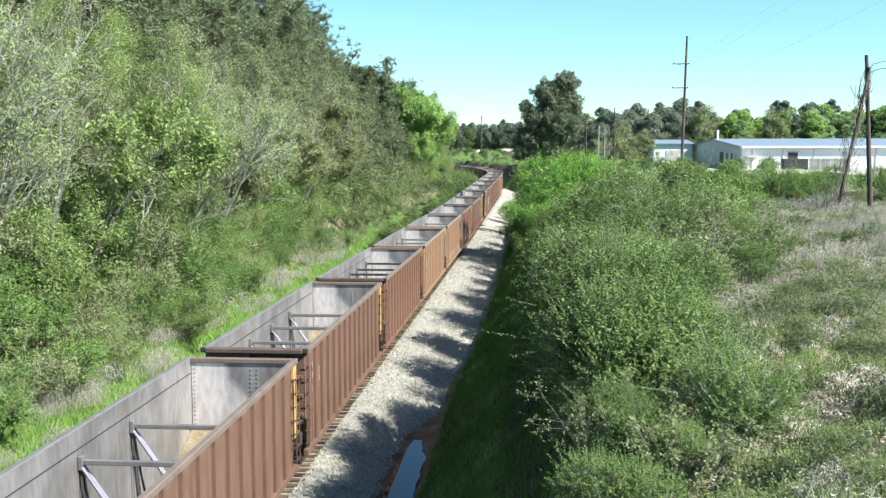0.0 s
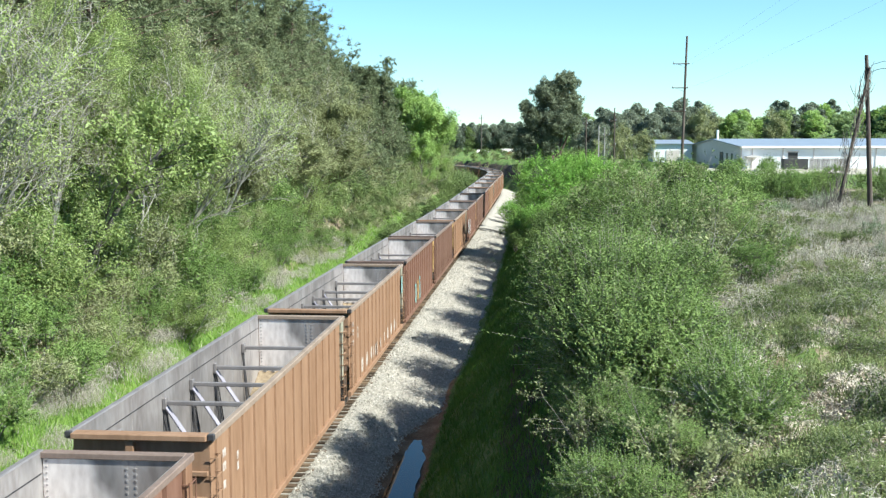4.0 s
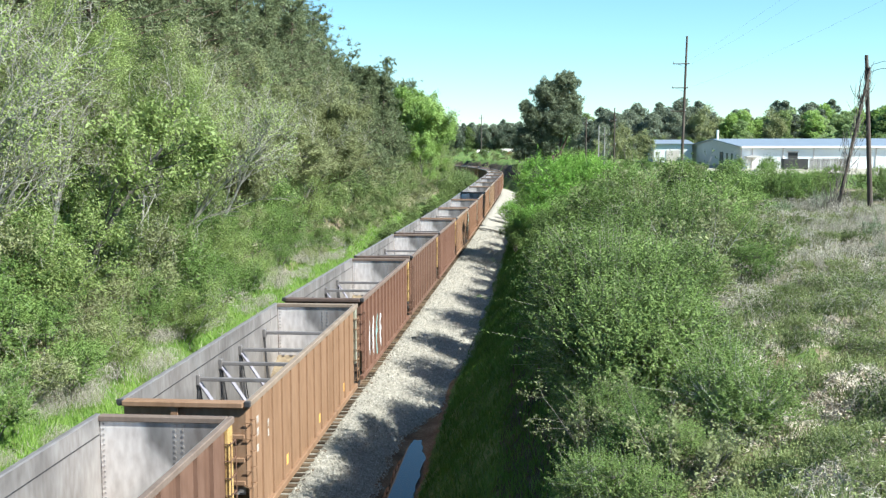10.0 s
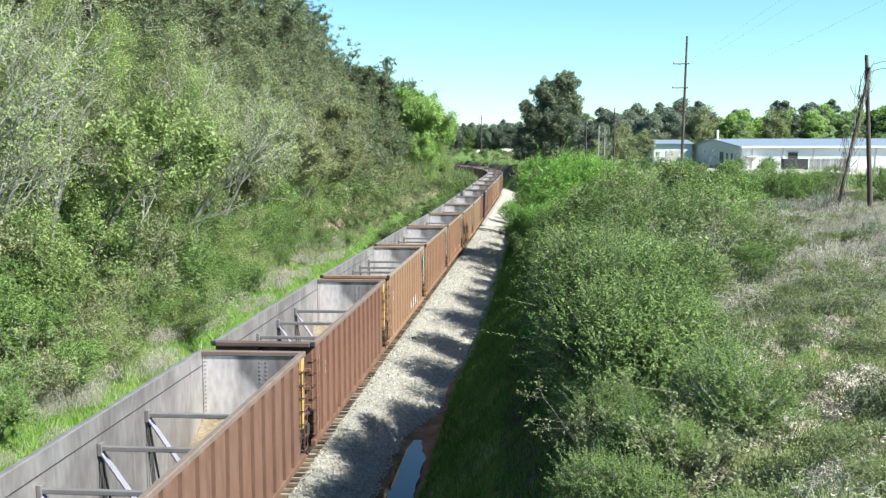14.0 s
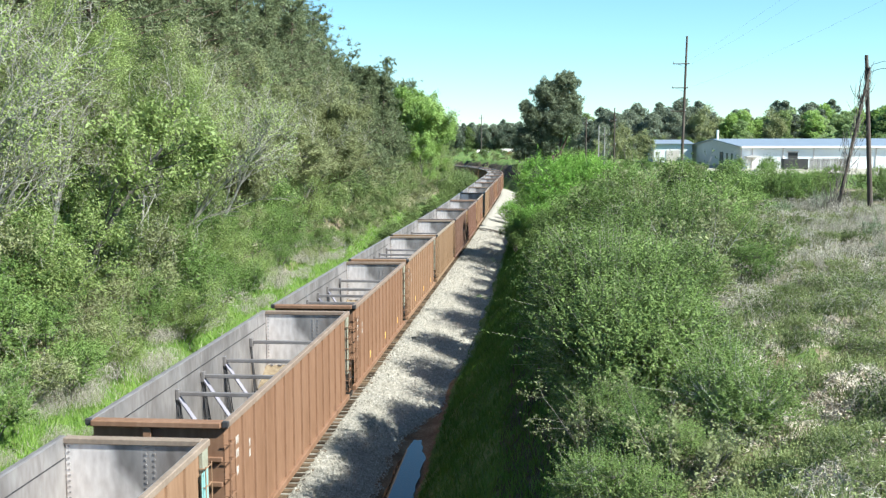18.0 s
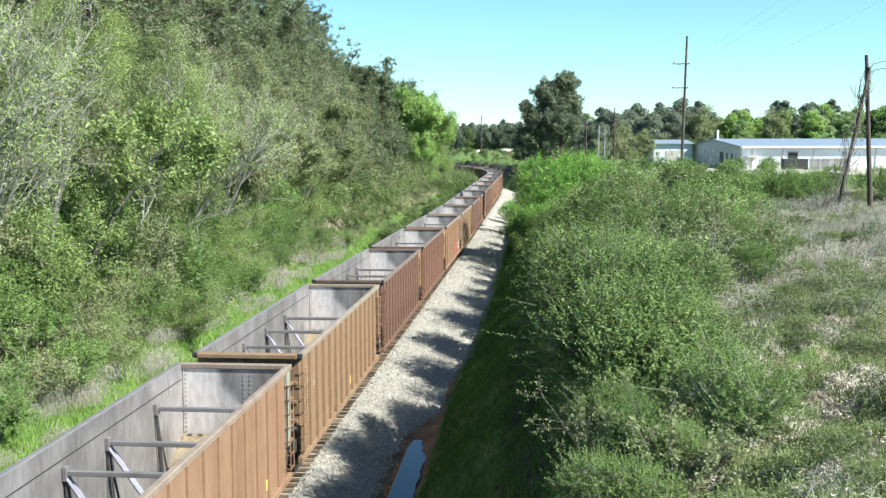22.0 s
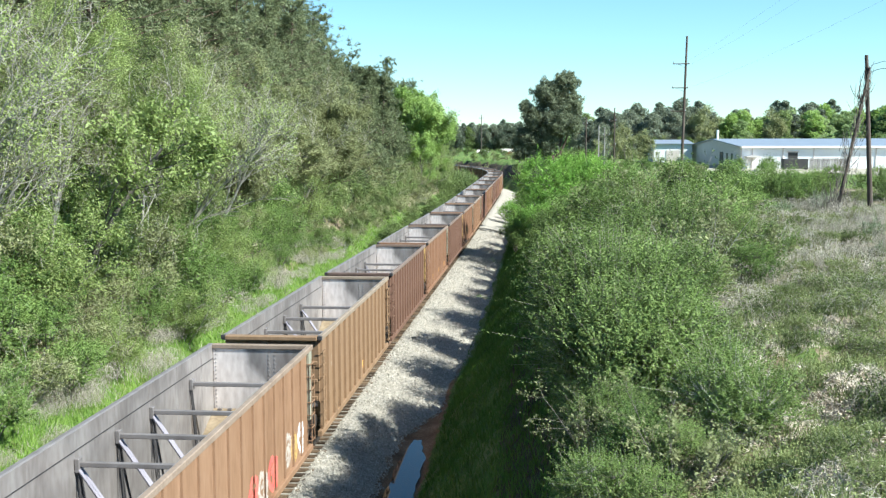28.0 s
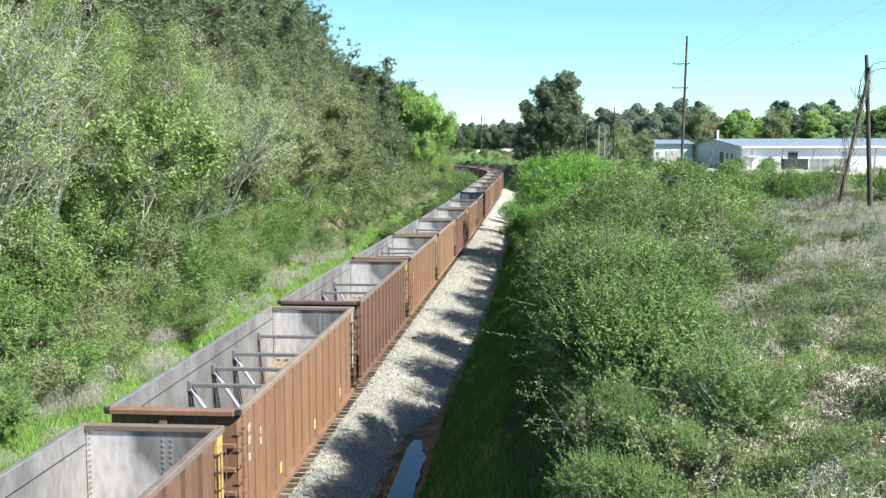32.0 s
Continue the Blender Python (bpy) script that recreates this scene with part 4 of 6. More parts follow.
def grow(rng, start, heading, length, radius, level, spec, segs, twigs):
    """One limb in short bent pieces, with its own side limbs."""
    last = level == len(spec["kids"])
    steps = 2 if last else 5 if level == 0 else 3
    p, d = np.array(start, dtype=float), np.array(heading, dtype=float)
    d /= np.linalg.norm(d)
    kids = 0 if last else spec["kids"][level]
    marks = np.sort(rng.uniform(spec["from"][level], 1.0, kids)) if kids else []
    taper = spec.get("taper", 0.35)
    k = 0
    solid = not last or rng.random() < spec.get("keep", 1.0)
    for i in range(steps):
        d = d + rng.normal(0, spec["wander"], 3) + np.array([0, 0, spec["lift"][level]])
        d /= np.linalg.norm(d)
        q = p + d * length / steps
        r0 = radius * (1 - (1 - taper) * i / steps)
        r1 = radius * (1 - (1 - taper) * (i + 1) / steps)
        if solid:
            segs.append((p, q, r0, r1))
        if last or (level == len(spec["kids"]) - 1 and i == steps - 1):
            twigs.append((p, q))
        while k < len(marks) and marks[k] <= (i + 1) / steps:
            f = marks[k] * steps - i
            at = p + (q - p) * f
            side = np.cross(d, rng.normal(0, 1, 3))
            side /= np.linalg.norm(side) + 1e-9
            ang = spec["angle"][level] * rng.uniform(0.75, 1.25)
            nd = d * math.cos(ang) + side * math.sin(ang)
            nl = length * spec["ratio"][level] * rng.uniform(0.65, 1.2) * (1.15 - 0.55 * marks[k])
            grow(rng, at, nd, nl, max(r1 * spec.get("thin", 0.6), spec.get("least", 0.006)), level + 1, spec, segs, twigs)
            k += 1
        p = q


def plant_thing(name, wood, crown, crown_name, label, category, group):
    thing = new(name)
    part("trunk", wood, None, thing)
    if crown is not None:
        part(crown_name, crown, None, thing)
    return tagged(thing, label, category, group)


def spring_tree(seed, h, leaf, wood, per, size, label, spread=0.16, kids=(9, 5, 4), low=0.28, least=0.011, lean=0.08, wide=0.75, thick=1.0):
    rng = np.random.default_rng(seed)
    spec = dict(kids=kids, ratio=(0.58, 0.55, 0.55), angle=(wide, 0.6, 0.65), lift=(0.03, 0.13, 0.08, 0.03), wander=0.10, thin=0.55, least=least, keep=0.6 if per > 25 else 1.0)
    spec["from"] = (low, 0.25, 0.2)
    segs, twigs = [], []
    grow(rng, (0, 0, -0.3), (rng.normal(0, lean), rng.normal(0, lean), 1), h * 0.86, (0.010 * h + 0.02) * thick, 0, spec, segs, twigs)
    me = array_mesh("crown", leaves(rng, along(rng, twigs, per, spread), size), 3, M[leaf]) if per else None
    return plant_thing("tree", stick_mesh("trunk", segs, M[wood]), me, "crown", label, "tree", "woodland trees")


def pine_tree(seed, h, label, leaf="pine_leaf", low=0.42, tufts=11, per=13, name="pine_tree", needle=0.42, width=0.05, reach=0.23):
    rng = np.random.default_rng(seed)
    segs, at = [], []
    lean = rng.normal(0, 0.012, 2)
    n = 9
    pts = [np.array([lean[0] * h * (i / n) ** 1.5 + rng.normal(0, 0.03), lean[1] * h * (i / n) ** 1.5 + rng.normal(0, 0.03), h * i / n - (0.4 if i == 0 else 0)]) for i in range(n + 1)]
    r = 0.0095 * h + 0.03
    for i in range(n):
        segs.append((pts[i], pts[i + 1], r * (1 - 0.85 * i / n), r * (1 - 0.85 * (i + 1) / n)))
    z = low * h
    while z < h * 0.985:
        f = (z / h - low) / (1 - low)
        base = pts[min(int(z / h * n), n - 1)] + (pts[min(int(z / h * n) + 1, n)] - pts[min(int(z / h * n), n - 1)]) * (z / h * n - int(z / h * n))
        for _ in range(rng.integers(2, 5)):
            a = rng.random() * 6.283
            ln = h * reach * (0.45 + 0.75 * math.sin(min(1.0, f * 1.25 + 0.22) * math.pi)) * rng.uniform(0.55, 1.15) * (1.0 if f > 0.12 else 0.6)
            d = np.array([math.cos(a), math.sin(a), 0.15 + 0.55 * f])
            end = base + d * ln
            mid = base + d * ln * 0.5 + np.array([0, 0, -0.05 * ln])
            segs += [(base, mid, 0.05, 0.035), (mid, end, 0.035, 0.012)]
            for g in range(tufts):
                t = rng.uniform(0.35, 1.05)
                off = rng.normal(0, 1, 3) * np.array([0.24, 0.24, 0.13]) * ln
                q = base + d * ln * t + off * (0.5 + 0.5 * t)
                at.append(q)
                if g % 5 == 0:
                    segs.append((base + d * ln * t * 0.85, q, 0.015, 0.007))
        z += h * rng.uniform(0.022, 0.04)
    me = array_mesh("crown", needles(rng, at, needle, per, width), 3, M[leaf])
    return plant_thing(name, stick_mesh("trunk", segs, M["pine_bark"]), me, "crown", label, "tree", "pines")


def shrub(seed, h, leaf, wood, stems, per, size, label, spread=0.05, wide=0.9, name="shrub", droop=-0.04, kids=(7, 5)):
    rng = np.random.default_rng(seed)
    spec = dict(kids=kids, ratio=(0.42, 0.55), angle=(0.8, 0.8), lift=(droop, 0.05, 0.02), wander=0.14, thin=0.6, least=0.005, keep=0.4 if per > 2 else 0.85)
    spec["from"] = (0.18, 0.15)
    segs, twigs = [], []
    for i in range(stems):
        a = rng.random() * 6.283
        d = np.array([math.cos(a) * wide * rng.random(), math.sin(a) * wide * rng.random(), 1.0])
        foot = np.array([math.cos(a), math.sin(a), 0]) * 0.2 * h * rng.random() + np.array([0, 0, -0.25])
        grow(rng, foot, d, h * rng.uniform(0.6, 1.12), 0.007 * h + 0.006, 0, spec, segs, twigs)
    me = array_mesh("foliage", leaves(rng, along(rng, twigs, per, spread), size), 3, M[leaf]) if per else None
    thing = new(name)
    tagged(part("branchwork", stick_mesh("branchwork", segs, M[wood]), None, thing), kind="stuff")
    if me:
        part("foliage", me, None, thing)
    return tagged(thing, label, "shrub", "shrubs")


def dome_bush(seed, h, leaf, wood, sprays, per, size, label, name="shrub", lobes=7, wide=0.38, length=0.12, spread=0.03, core=600):
    """A bush of several rounded masses: leafy sprays stand out of each, with hollows between them and dark wood within."""
    rng = np.random.default_rng(seed)
    balls = []
    for i in range(lobes):
        a, q = rng.random() * 6.283, wide * h * math.sqrt(rng.random())
        r = h * rng.uniform(0.16, 0.30)
        balls.append((np.array([math.cos(a) * q, math.sin(a) * q, h * rng.uniform(0.24, 0.72) * (1 - 0.35 * q / (wide * h))]), r))
    segs, twigs = [], []
    for c, r in balls:
        foot = np.array([c[0] * 0.25, c[1] * 0.25, -0.2])
        mid = (foot + c) / 2 + rng.normal(0, 0.05 * h, 3)
        segs += [(foot, mid, 0.012 * h, 0.009 * h), (mid, c, 0.009 * h, 0.006 * h)]
    weight = np.array([r * r for _, r in balls])
    pick = rng.choice(lobes, sprays, p=weight / weight.sum())
    for k in pick:
        c, r = balls[k]
        d = rng.normal(0, 1, 3)
        d /= np.linalg.norm(d)
        if d[2] < -0.45:
            d[2] = -d[2]
        p = c + d * r * np.array([1, 1, 0.85]) * rng.uniform(0.72, 1.0)
        if any(np.linalg.norm(p - c2) < 0.75 * r2 for j, (c2, r2) in enumerate(balls) if j != k):
            continue
        f = 11.0 / h
        if math.sin(p[0] * f + seed) * math.sin(p[1] * f * 0.9) * math.sin(p[2] * f * 1.1 + 1) > 0.13:
            continue
        way = d * 0.8 + np.array([0, 0, 0.6]) + rng.normal(0, 0.42, 3)
        way /= np.linalg.norm(way)
        q = p + way * h * length * (rng.uniform(0.5, 1.3) if rng.random() < 0.88 else rng.uniform(1.5, 2.4))
        twigs.append((p, q))
        if rng.random() < 0.35:
            segs.append((c + (p - c) * 0.25, p, 0.007, 0.005))
            segs.append((p, q, 0.005, 0.003))
    inner = rng.normal(0, 1, (core, 3))
    inner *= (0.6 * rng.random((core, 1)) ** 0.4 / np.linalg.norm(inner, axis=1)[:, None])
    which = rng.choice(lobes, core, p=weight / weight.sum())
    inner = np.array([b[0] for b in balls])[which] + inner * np.array([b[1] for b in balls])[which][:, None]
    tris = np.concatenate([leaves(rng, along(rng, twigs, per, spread), size, flat=1.1), leaves(rng, inner, 0.03 * h)])
    me = array_mesh("foliage", tris, 3, M[leaf])
    thing = new(name)
    tagged(part("branchwork", stick_mesh("branchwork", segs, M[wood]), None, thing), kind="stuff")
    part("foliage", me, None, thing)
    return tagged(thing, label, "shrub", "shrubs")


def bramble(seed, r, h, count, mat, label, name="bramble_tangle", leaf="", per=0):
    """Arching dead canes."""
    rng = np.random.default_rng(seed)
    segs, at = [], []
    for _ in range(count):
        a, b = rng.random() * 6.283, rng.random() * 6.283
        p = np.array([math.cos(a), math.sin(a), 0]) * r * math.sqrt(rng.random()) + np.array([0, 0, -0.1])
        span = np.array([math.cos(b), math.sin(b), 0]) * r * rng.uniform(0.3, 1.0)
        top = h * rng.uniform(0.35, 1.1)
        last = p
        m = 5
        for i in range(1, m + 1):
            t = i / m
            q = p + span * t + np.array([0, 0, top * math.sin(math.pi * min(1, t * 0.85 + 0.1))]) + rng.normal(0, 0.03, 3)
            segs.append((last, q, 0.0065, 0.005))
            if leaf and rng.random() < 0.5:
                at.append(q)
            last = q
    thing = new(name)
    tagged(part("thicket", stick_mesh("thicket", segs, M[mat]), None, thing), kind="stuff")
    if at:
        part("foliage", array_mesh("foliage", leaves(rng, np.repeat(at, per, axis=0) + rng.normal(0, 0.10, (len(at) * per, 3)), 0.033), 3, M[leaf]), None, thing)
    return tagged(thing, label, "brambles", "brambles")


def scatter(kinds, spots, seed, lo=0.85, hi=1.2, sink=0.0, tilt=4):
    """Sets copies of the kinds on the ground; the first of each kind takes the first spot that falls to it."""
    rng = random.Random(seed)
    for x, y, *more in spots:
        entry = kinds[int(rng.random() * len(kinds))] if not more else kinds[more[0] % len(kinds)]
        s = rng.uniform(lo, hi) * (more[1] if len(more) > 1 else 1.0)
        m = pose(x, y, height(x, y) - sink, rng.uniform(-tilt, tilt), rng.uniform(-tilt, tilt), rng.uniform(0, 360)) @ Matrix.Diagonal((s, s, s * rng.uniform(0.9, 1.12), 1))
        if id(entry) in FRESH:
            FRESH.discard(id(entry))
            entry.matrix_basis = m
        else:
            c = copy_thing(entry, Matrix.Identity(4))
            c.matrix_basis = m


FRESH = set()


def fresh(*things):
    FRESH.update(id(t) for t in things)
    KEEP.extend(things)
    return list(things)


KEEP = []
jit = random.Random(21)

# the wood on the west bank: pines behind, budding trees before them, shrubs down the bank
pines = fresh(pine_tree(1, 21, "tall dark pine on the wooded bank", low=0.3, tufts=10, per=22, needle=0.46, width=0.075),
              pine_tree(2, 19, "tall dark pine on the wooded bank", low=0.25, tufts=10, per=22, needle=0.46, width=0.075, reach=0.25),
              pine_tree(3, 23, "tall dark pine on the wooded bank", low=0.4, tufts=10, per=22, needle=0.46, width=0.075))
budding = fresh(spring_tree(4, 10.2, "spring_leaf", "bark", 58, 0.047, "slender tree with fresh yellow-green spring leaves", lean=0.16, spread=0.2),
                spring_tree(5, 11.0, "spring_leaf", "pale_twig", 48, 0.047, "slender tree with fresh yellow-green spring leaves", lean=0.14, spread=0.2),
                spring_tree(6, 10.0, "olive_leaf", "pale_twig", 20, 0.07, "half-bare tree with olive buds", kids=(10, 6, 5), spread=0.2))
bare = fresh(spring_tree(7, 9.2, "olive_leaf", "pale_twig", 6, 0.065, "bare pale-twigged tree with few buds", kids=(11, 7, 6), lean=0.2, least=0.013),
             spring_tree(8, 8.6, "spring_leaf", "pale_twig", 18, 0.065, "bare pale-twigged tree with few leaves", kids=(10, 7, 5), lean=0.22, least=0.013, spread=0.2),
             spring_tree(9, 9.8, "olive_leaf", "pale_twig", 9, 0.065, "bare pale-twigged tree with few buds", kids=(11, 7, 5), lean=0.12, least=0.013))
dull = fresh(spring_tree(84, 10.0, "olive_leaf", "brown_twig", 26, 0.085, "bare brown tree with dull buds", kids=(11, 7, 6), lean=0.14, least=0.012, spread=0.2),
             spring_tree(85, 9.2, "olive_leaf", "brown_twig", 18, 0.085, "bare brown tree with few buds", kids=(11, 7, 6), lean=0.18, least=0.012))
bank_shrubs = fresh(dome_bush(10, 3.2, "shrub_leaf", "bark", 760, 42, 0.034, "dense green shrub on the railway bank", length=0.15),
                    dome_bush(11, 2.8, "shrub_leaf", "pale_twig", 760, 42, 0.034, "dense green shrub on the railway bank", length=0.15),
                    shrub(12, 3.3, "spring_leaf", "pale_twig", 8, 30, 0.038, "light green shrub on the railway bank", spread=0.14),
                    shrub(13, 2.8, "olive_leaf", "pale_twig", 9, 11, 0.048, "twiggy half-bare shrub on the railway bank", spread=0.12))
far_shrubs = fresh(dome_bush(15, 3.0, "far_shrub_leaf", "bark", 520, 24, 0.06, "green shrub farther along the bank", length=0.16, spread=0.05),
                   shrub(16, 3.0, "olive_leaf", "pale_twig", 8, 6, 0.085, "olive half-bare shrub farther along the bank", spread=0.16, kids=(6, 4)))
limes = fresh(spring_tree(14, 14.5, "lime_leaf", "bark", 44, 0.17, "bright lime-green tree in new leaf", spread=0.4, low=0.1, wide=0.62, kids=(14, 5, 4)))

arching = fresh(*[spring_tree(k, h, leaf, "pale_limb", per, 0.055, "pale bare tree arching out of the wood", kids=(9, 6, 5), lean=0.0, least=0.015, low=0.3, wide=0.5, spread=0.14)
                  for k, h, per, leaf in ((81, 10.5, 7, "spring_leaf"), (82, 9.6, 10, "spring_leaf"), (83, 11.2, 3, "olive_leaf"))])
for i, (x, y, k, tilt, s) in enumerate(((-12.6, 33.5, 0, 14, 1.0), (-12.0, 35.5, 1, 20, 0.95), (-12.9, 38.5, 2, 12, 1.0),
                                        (-12.2, 54.5, 0, 34, 1.0), (-12.0, 64.0, 2, 22, 0.9))):
    tree = arching[k] if i < 3 else copy_thing(arching[k], Matrix.Identity(4))
    FRESH.discard(id(tree))
    tree.matrix_basis = pose(x, y, height(x, y) - 0.15, 0, tilt, jit.uniform(-22, 22)) @ Matrix.Diagonal((s, s, s, 1))
stems = fresh(spring_tree(86, 9.0, "spring_leaf", "pale_limb", 14, 0.042, "slim pale upright tree with few leaves", kids=(8, 4, 3), lean=0.03, least=0.012, low=0.45, wide=0.4),
              spring_tree(87, 8.2, "olive_leaf", "pale_limb", 5, 0.055, "slim pale upright tree with few buds", kids=(7, 4, 3), lean=0.05, least=0.012, low=0.5, wide=0.4))
scatter(stems, [(-10.9, 31.5), (-10.6, 33.2), (-11.5, 34.6), (-10.8, 36.4), (-11.8, 37.2), (-11.0, 39.6), (-11.9, 41.8), (-11.2, 46.5), (-11.6, 50.2), (-11.0, 58.0), (-11.8, 66.0)], 57, 0.85, 1.15, tilt=9)
leaner = fresh(spring_tree(24, 9.5, "spring_leaf", "bark", 14, 0.10, "dark forked tree leaning over the bank", kids=(8, 6, 5), lean=0.0, spread=0.2, least=0.014, low=0.4, thick=1.5))
leaner[0].matrix_basis = pose(-11.3, 42.5, height(-11.3, 42.5) - 0.1, 0, 28, 20)
FRESH.discard(id(leaner[0]))


def pine_size(x, y):
    """The wood is tall at first, lower farther on to fit the camera's view."""
    return 1.0 if x + 4.5 < 8.1 - 0.179 * y else 0.68


# dark young pines with low branches, standing forward of the wood
young = fresh(pine_tree(101, 13, "dark young pine with low branches", low=0.06, tufts=11, per=18, needle=0.4, width=0.07, reach=0.19),
              pine_tree(102, 12, "dark young pine with low branches", low=0.08, tufts=11, per=18, needle=0.4, width=0.07, reach=0.2))
scatter(young, [(-11.6, 104, 0, 0.8), (-12.8, 110, 1, 1.0), (-12.2, 116, 0, 1.02), (-13.4, 121, 1, 1.1), (-11.4, 124, 0, 0.95), (-13.0, 130, 0, 1.15), (-12.0, 137, 1, 1.1),
                (-14.2, 143, 0, 1.12), (-12.6, 148, 1, 1.05), (-14.8, 155, 0, 1.15), (-13.2, 161, 1, 1.05), (-16.5, 134, 1, 1.2), (-17.0, 148, 0, 1.2), (-16.8, 160, 1, 1.2)], 56, 0.95, 1.05)
spots = []
y = 33.0
while y < 165:                                         # front row of thin trees at the top of the bank
    spots.append((float(centre(y)) - 12.0 + jit.uniform(-1.6, 1.2), y))
    y += jit.uniform(2.3, 4.2) * (1 + y / 260)
scatter(bare, [(-11.6 + jit.uniform(-1.2, 0.8), 34.5 + 4.4 * i, i % 3, 1.0) for i in range(9)], 51, 0.85, 1.15)
scatter(bare + budding[1:], [p for p in spots if p[1] < 56], 31, 0.75, 1.1)
scatter(dull + dull + bare[2:] + budding[2:], [p for p in spots if 56 <= p[1] < 108], 52, 0.75, 1.1)
spots, y = [], 38.0
while y < 250:
    spots.append((float(centre(y)) - 15.0 + jit.uniform(-2.2, 2.0), y))
    y += jit.uniform(2.4, 4.0) * (1 + y / 260)
scatter(budding[:2] + budding + bare[:1], [p for p in spots if p[1] < 56 or p[1] > 165], 32, 0.7, 0.95)
scatter(dull + budding, [p for p in spots if 56 <= p[1] <= 110], 53, 0.75, 1.0)
scatter(budding[:2], [(-9.5, 168), (-10.5, 172), (-9.0, 183), (-8.2, 197), (-9.5, 208), (-11, 214), (-9, 222), (-13, 228), (-15, 240)], 45, 0.45, 0.62)
spots, y = [], 46.0
while y < 160:
    x = -19.0 + jit.uniform(-2.5, 2.5)
    spots.append((x, y, jit.choice((0, 1, 2)), pine_size(x, y)))
    y += jit.uniform(3.2, 4.8)
scatter(pines, spots, 33, 0.85, 1.05)
spots, y = [], 52.0
while y < 265:
    x = float(centre(y)) - 25 + jit.uniform(-3, 3)
    spots.append((x, y, jit.choice((0, 1, 2)), pine_size(x, y)))
    y += jit.uniform(3.8, 6.0)
scatter(pines, spots, 34, 0.85, 1.06)
spots, y = [], 66.0
while y < 255:
    x = float(centre(y)) - 33 + jit.uniform(-4, 4)
    spots.append((x, y, jit.choice((0, 1, 2)), pine_size(x, y)))
    y += jit.uniform(5, 7.5)
scatter(pines, spots, 35, 0.85, 1.05)
scatter(budding[:2], [(-13.6, 40.5, 0, 1.0), (-15.5, 46.0, 1, 1.0), (-13.2, 50.5, 1, 0.95), (-12.6, 44.0, 1, 0.95), (-12.9, 47.5, 0, 1.0)], 50, 1, 1.05)
scatter(limes, [(-10.4, 172, 0, 0.87), (-12.0, 178, 0, 0.90), (-9.4, 164, 0, 0.58), (-11.0, 184, 0, 0.80), (-10.6, 196, 0, 0.52)], 36, 0.98, 1.02)
scatter(pines, [(-18.5, 196, 1, 0.85), (-20.5, 204, 0, 0.85), (-17.5, 208, 1, 0.8), (-22.0, 190, 2, 0.75)], 58, 0.97, 1.03)
spots, y = [], 31.0
while y < 262:
    for row in range(4):
        spots.append((float(centre(y)) - 9.0 - row * 1.35 + jit.uniform(-0.5, 0.5), y + jit.uniform(-1, 1), jit.choice((0, 0, 1, 1, 2, 3)), (0.78 + 0.17 * row) * (1.28 if y < 62 else 1.1)))
    y += jit.uniform(1.6, 2.3) * (1 + y / 100)
spots += [(-11.5, 40.0, 2, 1.3), (-11.9, 43.8, 0, 1.2), (-12.2, 37.5, 2, 1.25), (-12.4, 46.5, 1, 1.2)]
spots += [(-6.7 + jit.uniform(-0.6, 0.3), y + jit.uniform(-1.5, 1.5), 0 if y % 3 else 1, jit.uniform(0.6, 0.95)) for y in range(97, 188, 6)]
spots += [(float(centre(y)) - 5.6 - 1.1 * i, y, i % 3, 1.35) for y in (190, 197, 204, 212, 221, 230) for i in range(3)]
spots += [(x + jit.uniform(-0.8, 0.8), y + jit.uniform(-3, 3), 0, 1.1) for y in (250, 262, 275, 288, 300) for x in np.arange(max(float(centre(y)) + 7.0, 5.0), 24, 2.4)]
spots += [(-26 + 2.2 * i + jit.uniform(-1, 1), 345 + 2.0 * i + jit.uniform(-12, 12), 0 if i % 3 else 3, 1.0) for i in range(15)]
spots += [(-27 + 1.4 * i + jit.uniform(-0.6, 0.6), 288 + jit.uniform(-8, 12), 3 if i % 3 else 0, 0.75) for i in range(26)]
scatter(bank_shrubs, [p for p in spots if p[1] < 95], 37, 0.75, 1.15)
scatter(far_shrubs, [(x, y, 1 if k in (1, 3) and (y < 180 or k == 3) else 0, r) for x, y, k, r in spots if y >= 95], 47, 0.75, 1.15)

# the scrub on the east bank
privets = fresh(dome_bush(40, 3.0, "privet_leaf", "pale_twig", 1150, 32, 0.036, "dense leafy privet bush on the bank", name="privet_bush", spread=0.02, length=0.23),
                dome_bush(41, 3.0, "privet_leaf", "pale_twig", 1150, 32, 0.036, "dense leafy privet bush on the bank", name="privet_bush", spread=0.02, wide=0.5, lobes=9, length=0.17),
                dome_bush(42, 3.0, "privet_leaf", "bark", 1150, 32, 0.036, "dense leafy privet bush on the bank", name="privet_bush", spread=0.02, length=0.23),
                dome_bush(43, 3.0, "shrub_leaf", "bark", 1150, 32, 0.036, "bright green leafy bush on the bank", name="privet_bush", spread=0.02, wide=0.45, length=0.17))
thin_bush = fresh(shrub(44, 3.0, "olive_leaf", "pale_twig", 10, 4, 0.06, "twiggy half-bare bush on the bank", name="twiggy_bush"))


def bush_size(y):
    return float(np.interp(y, [16, 22, 28, 45, 70, 92], [0.36, 0.48, 0.6, 0.72, 0.76, 0.76]))


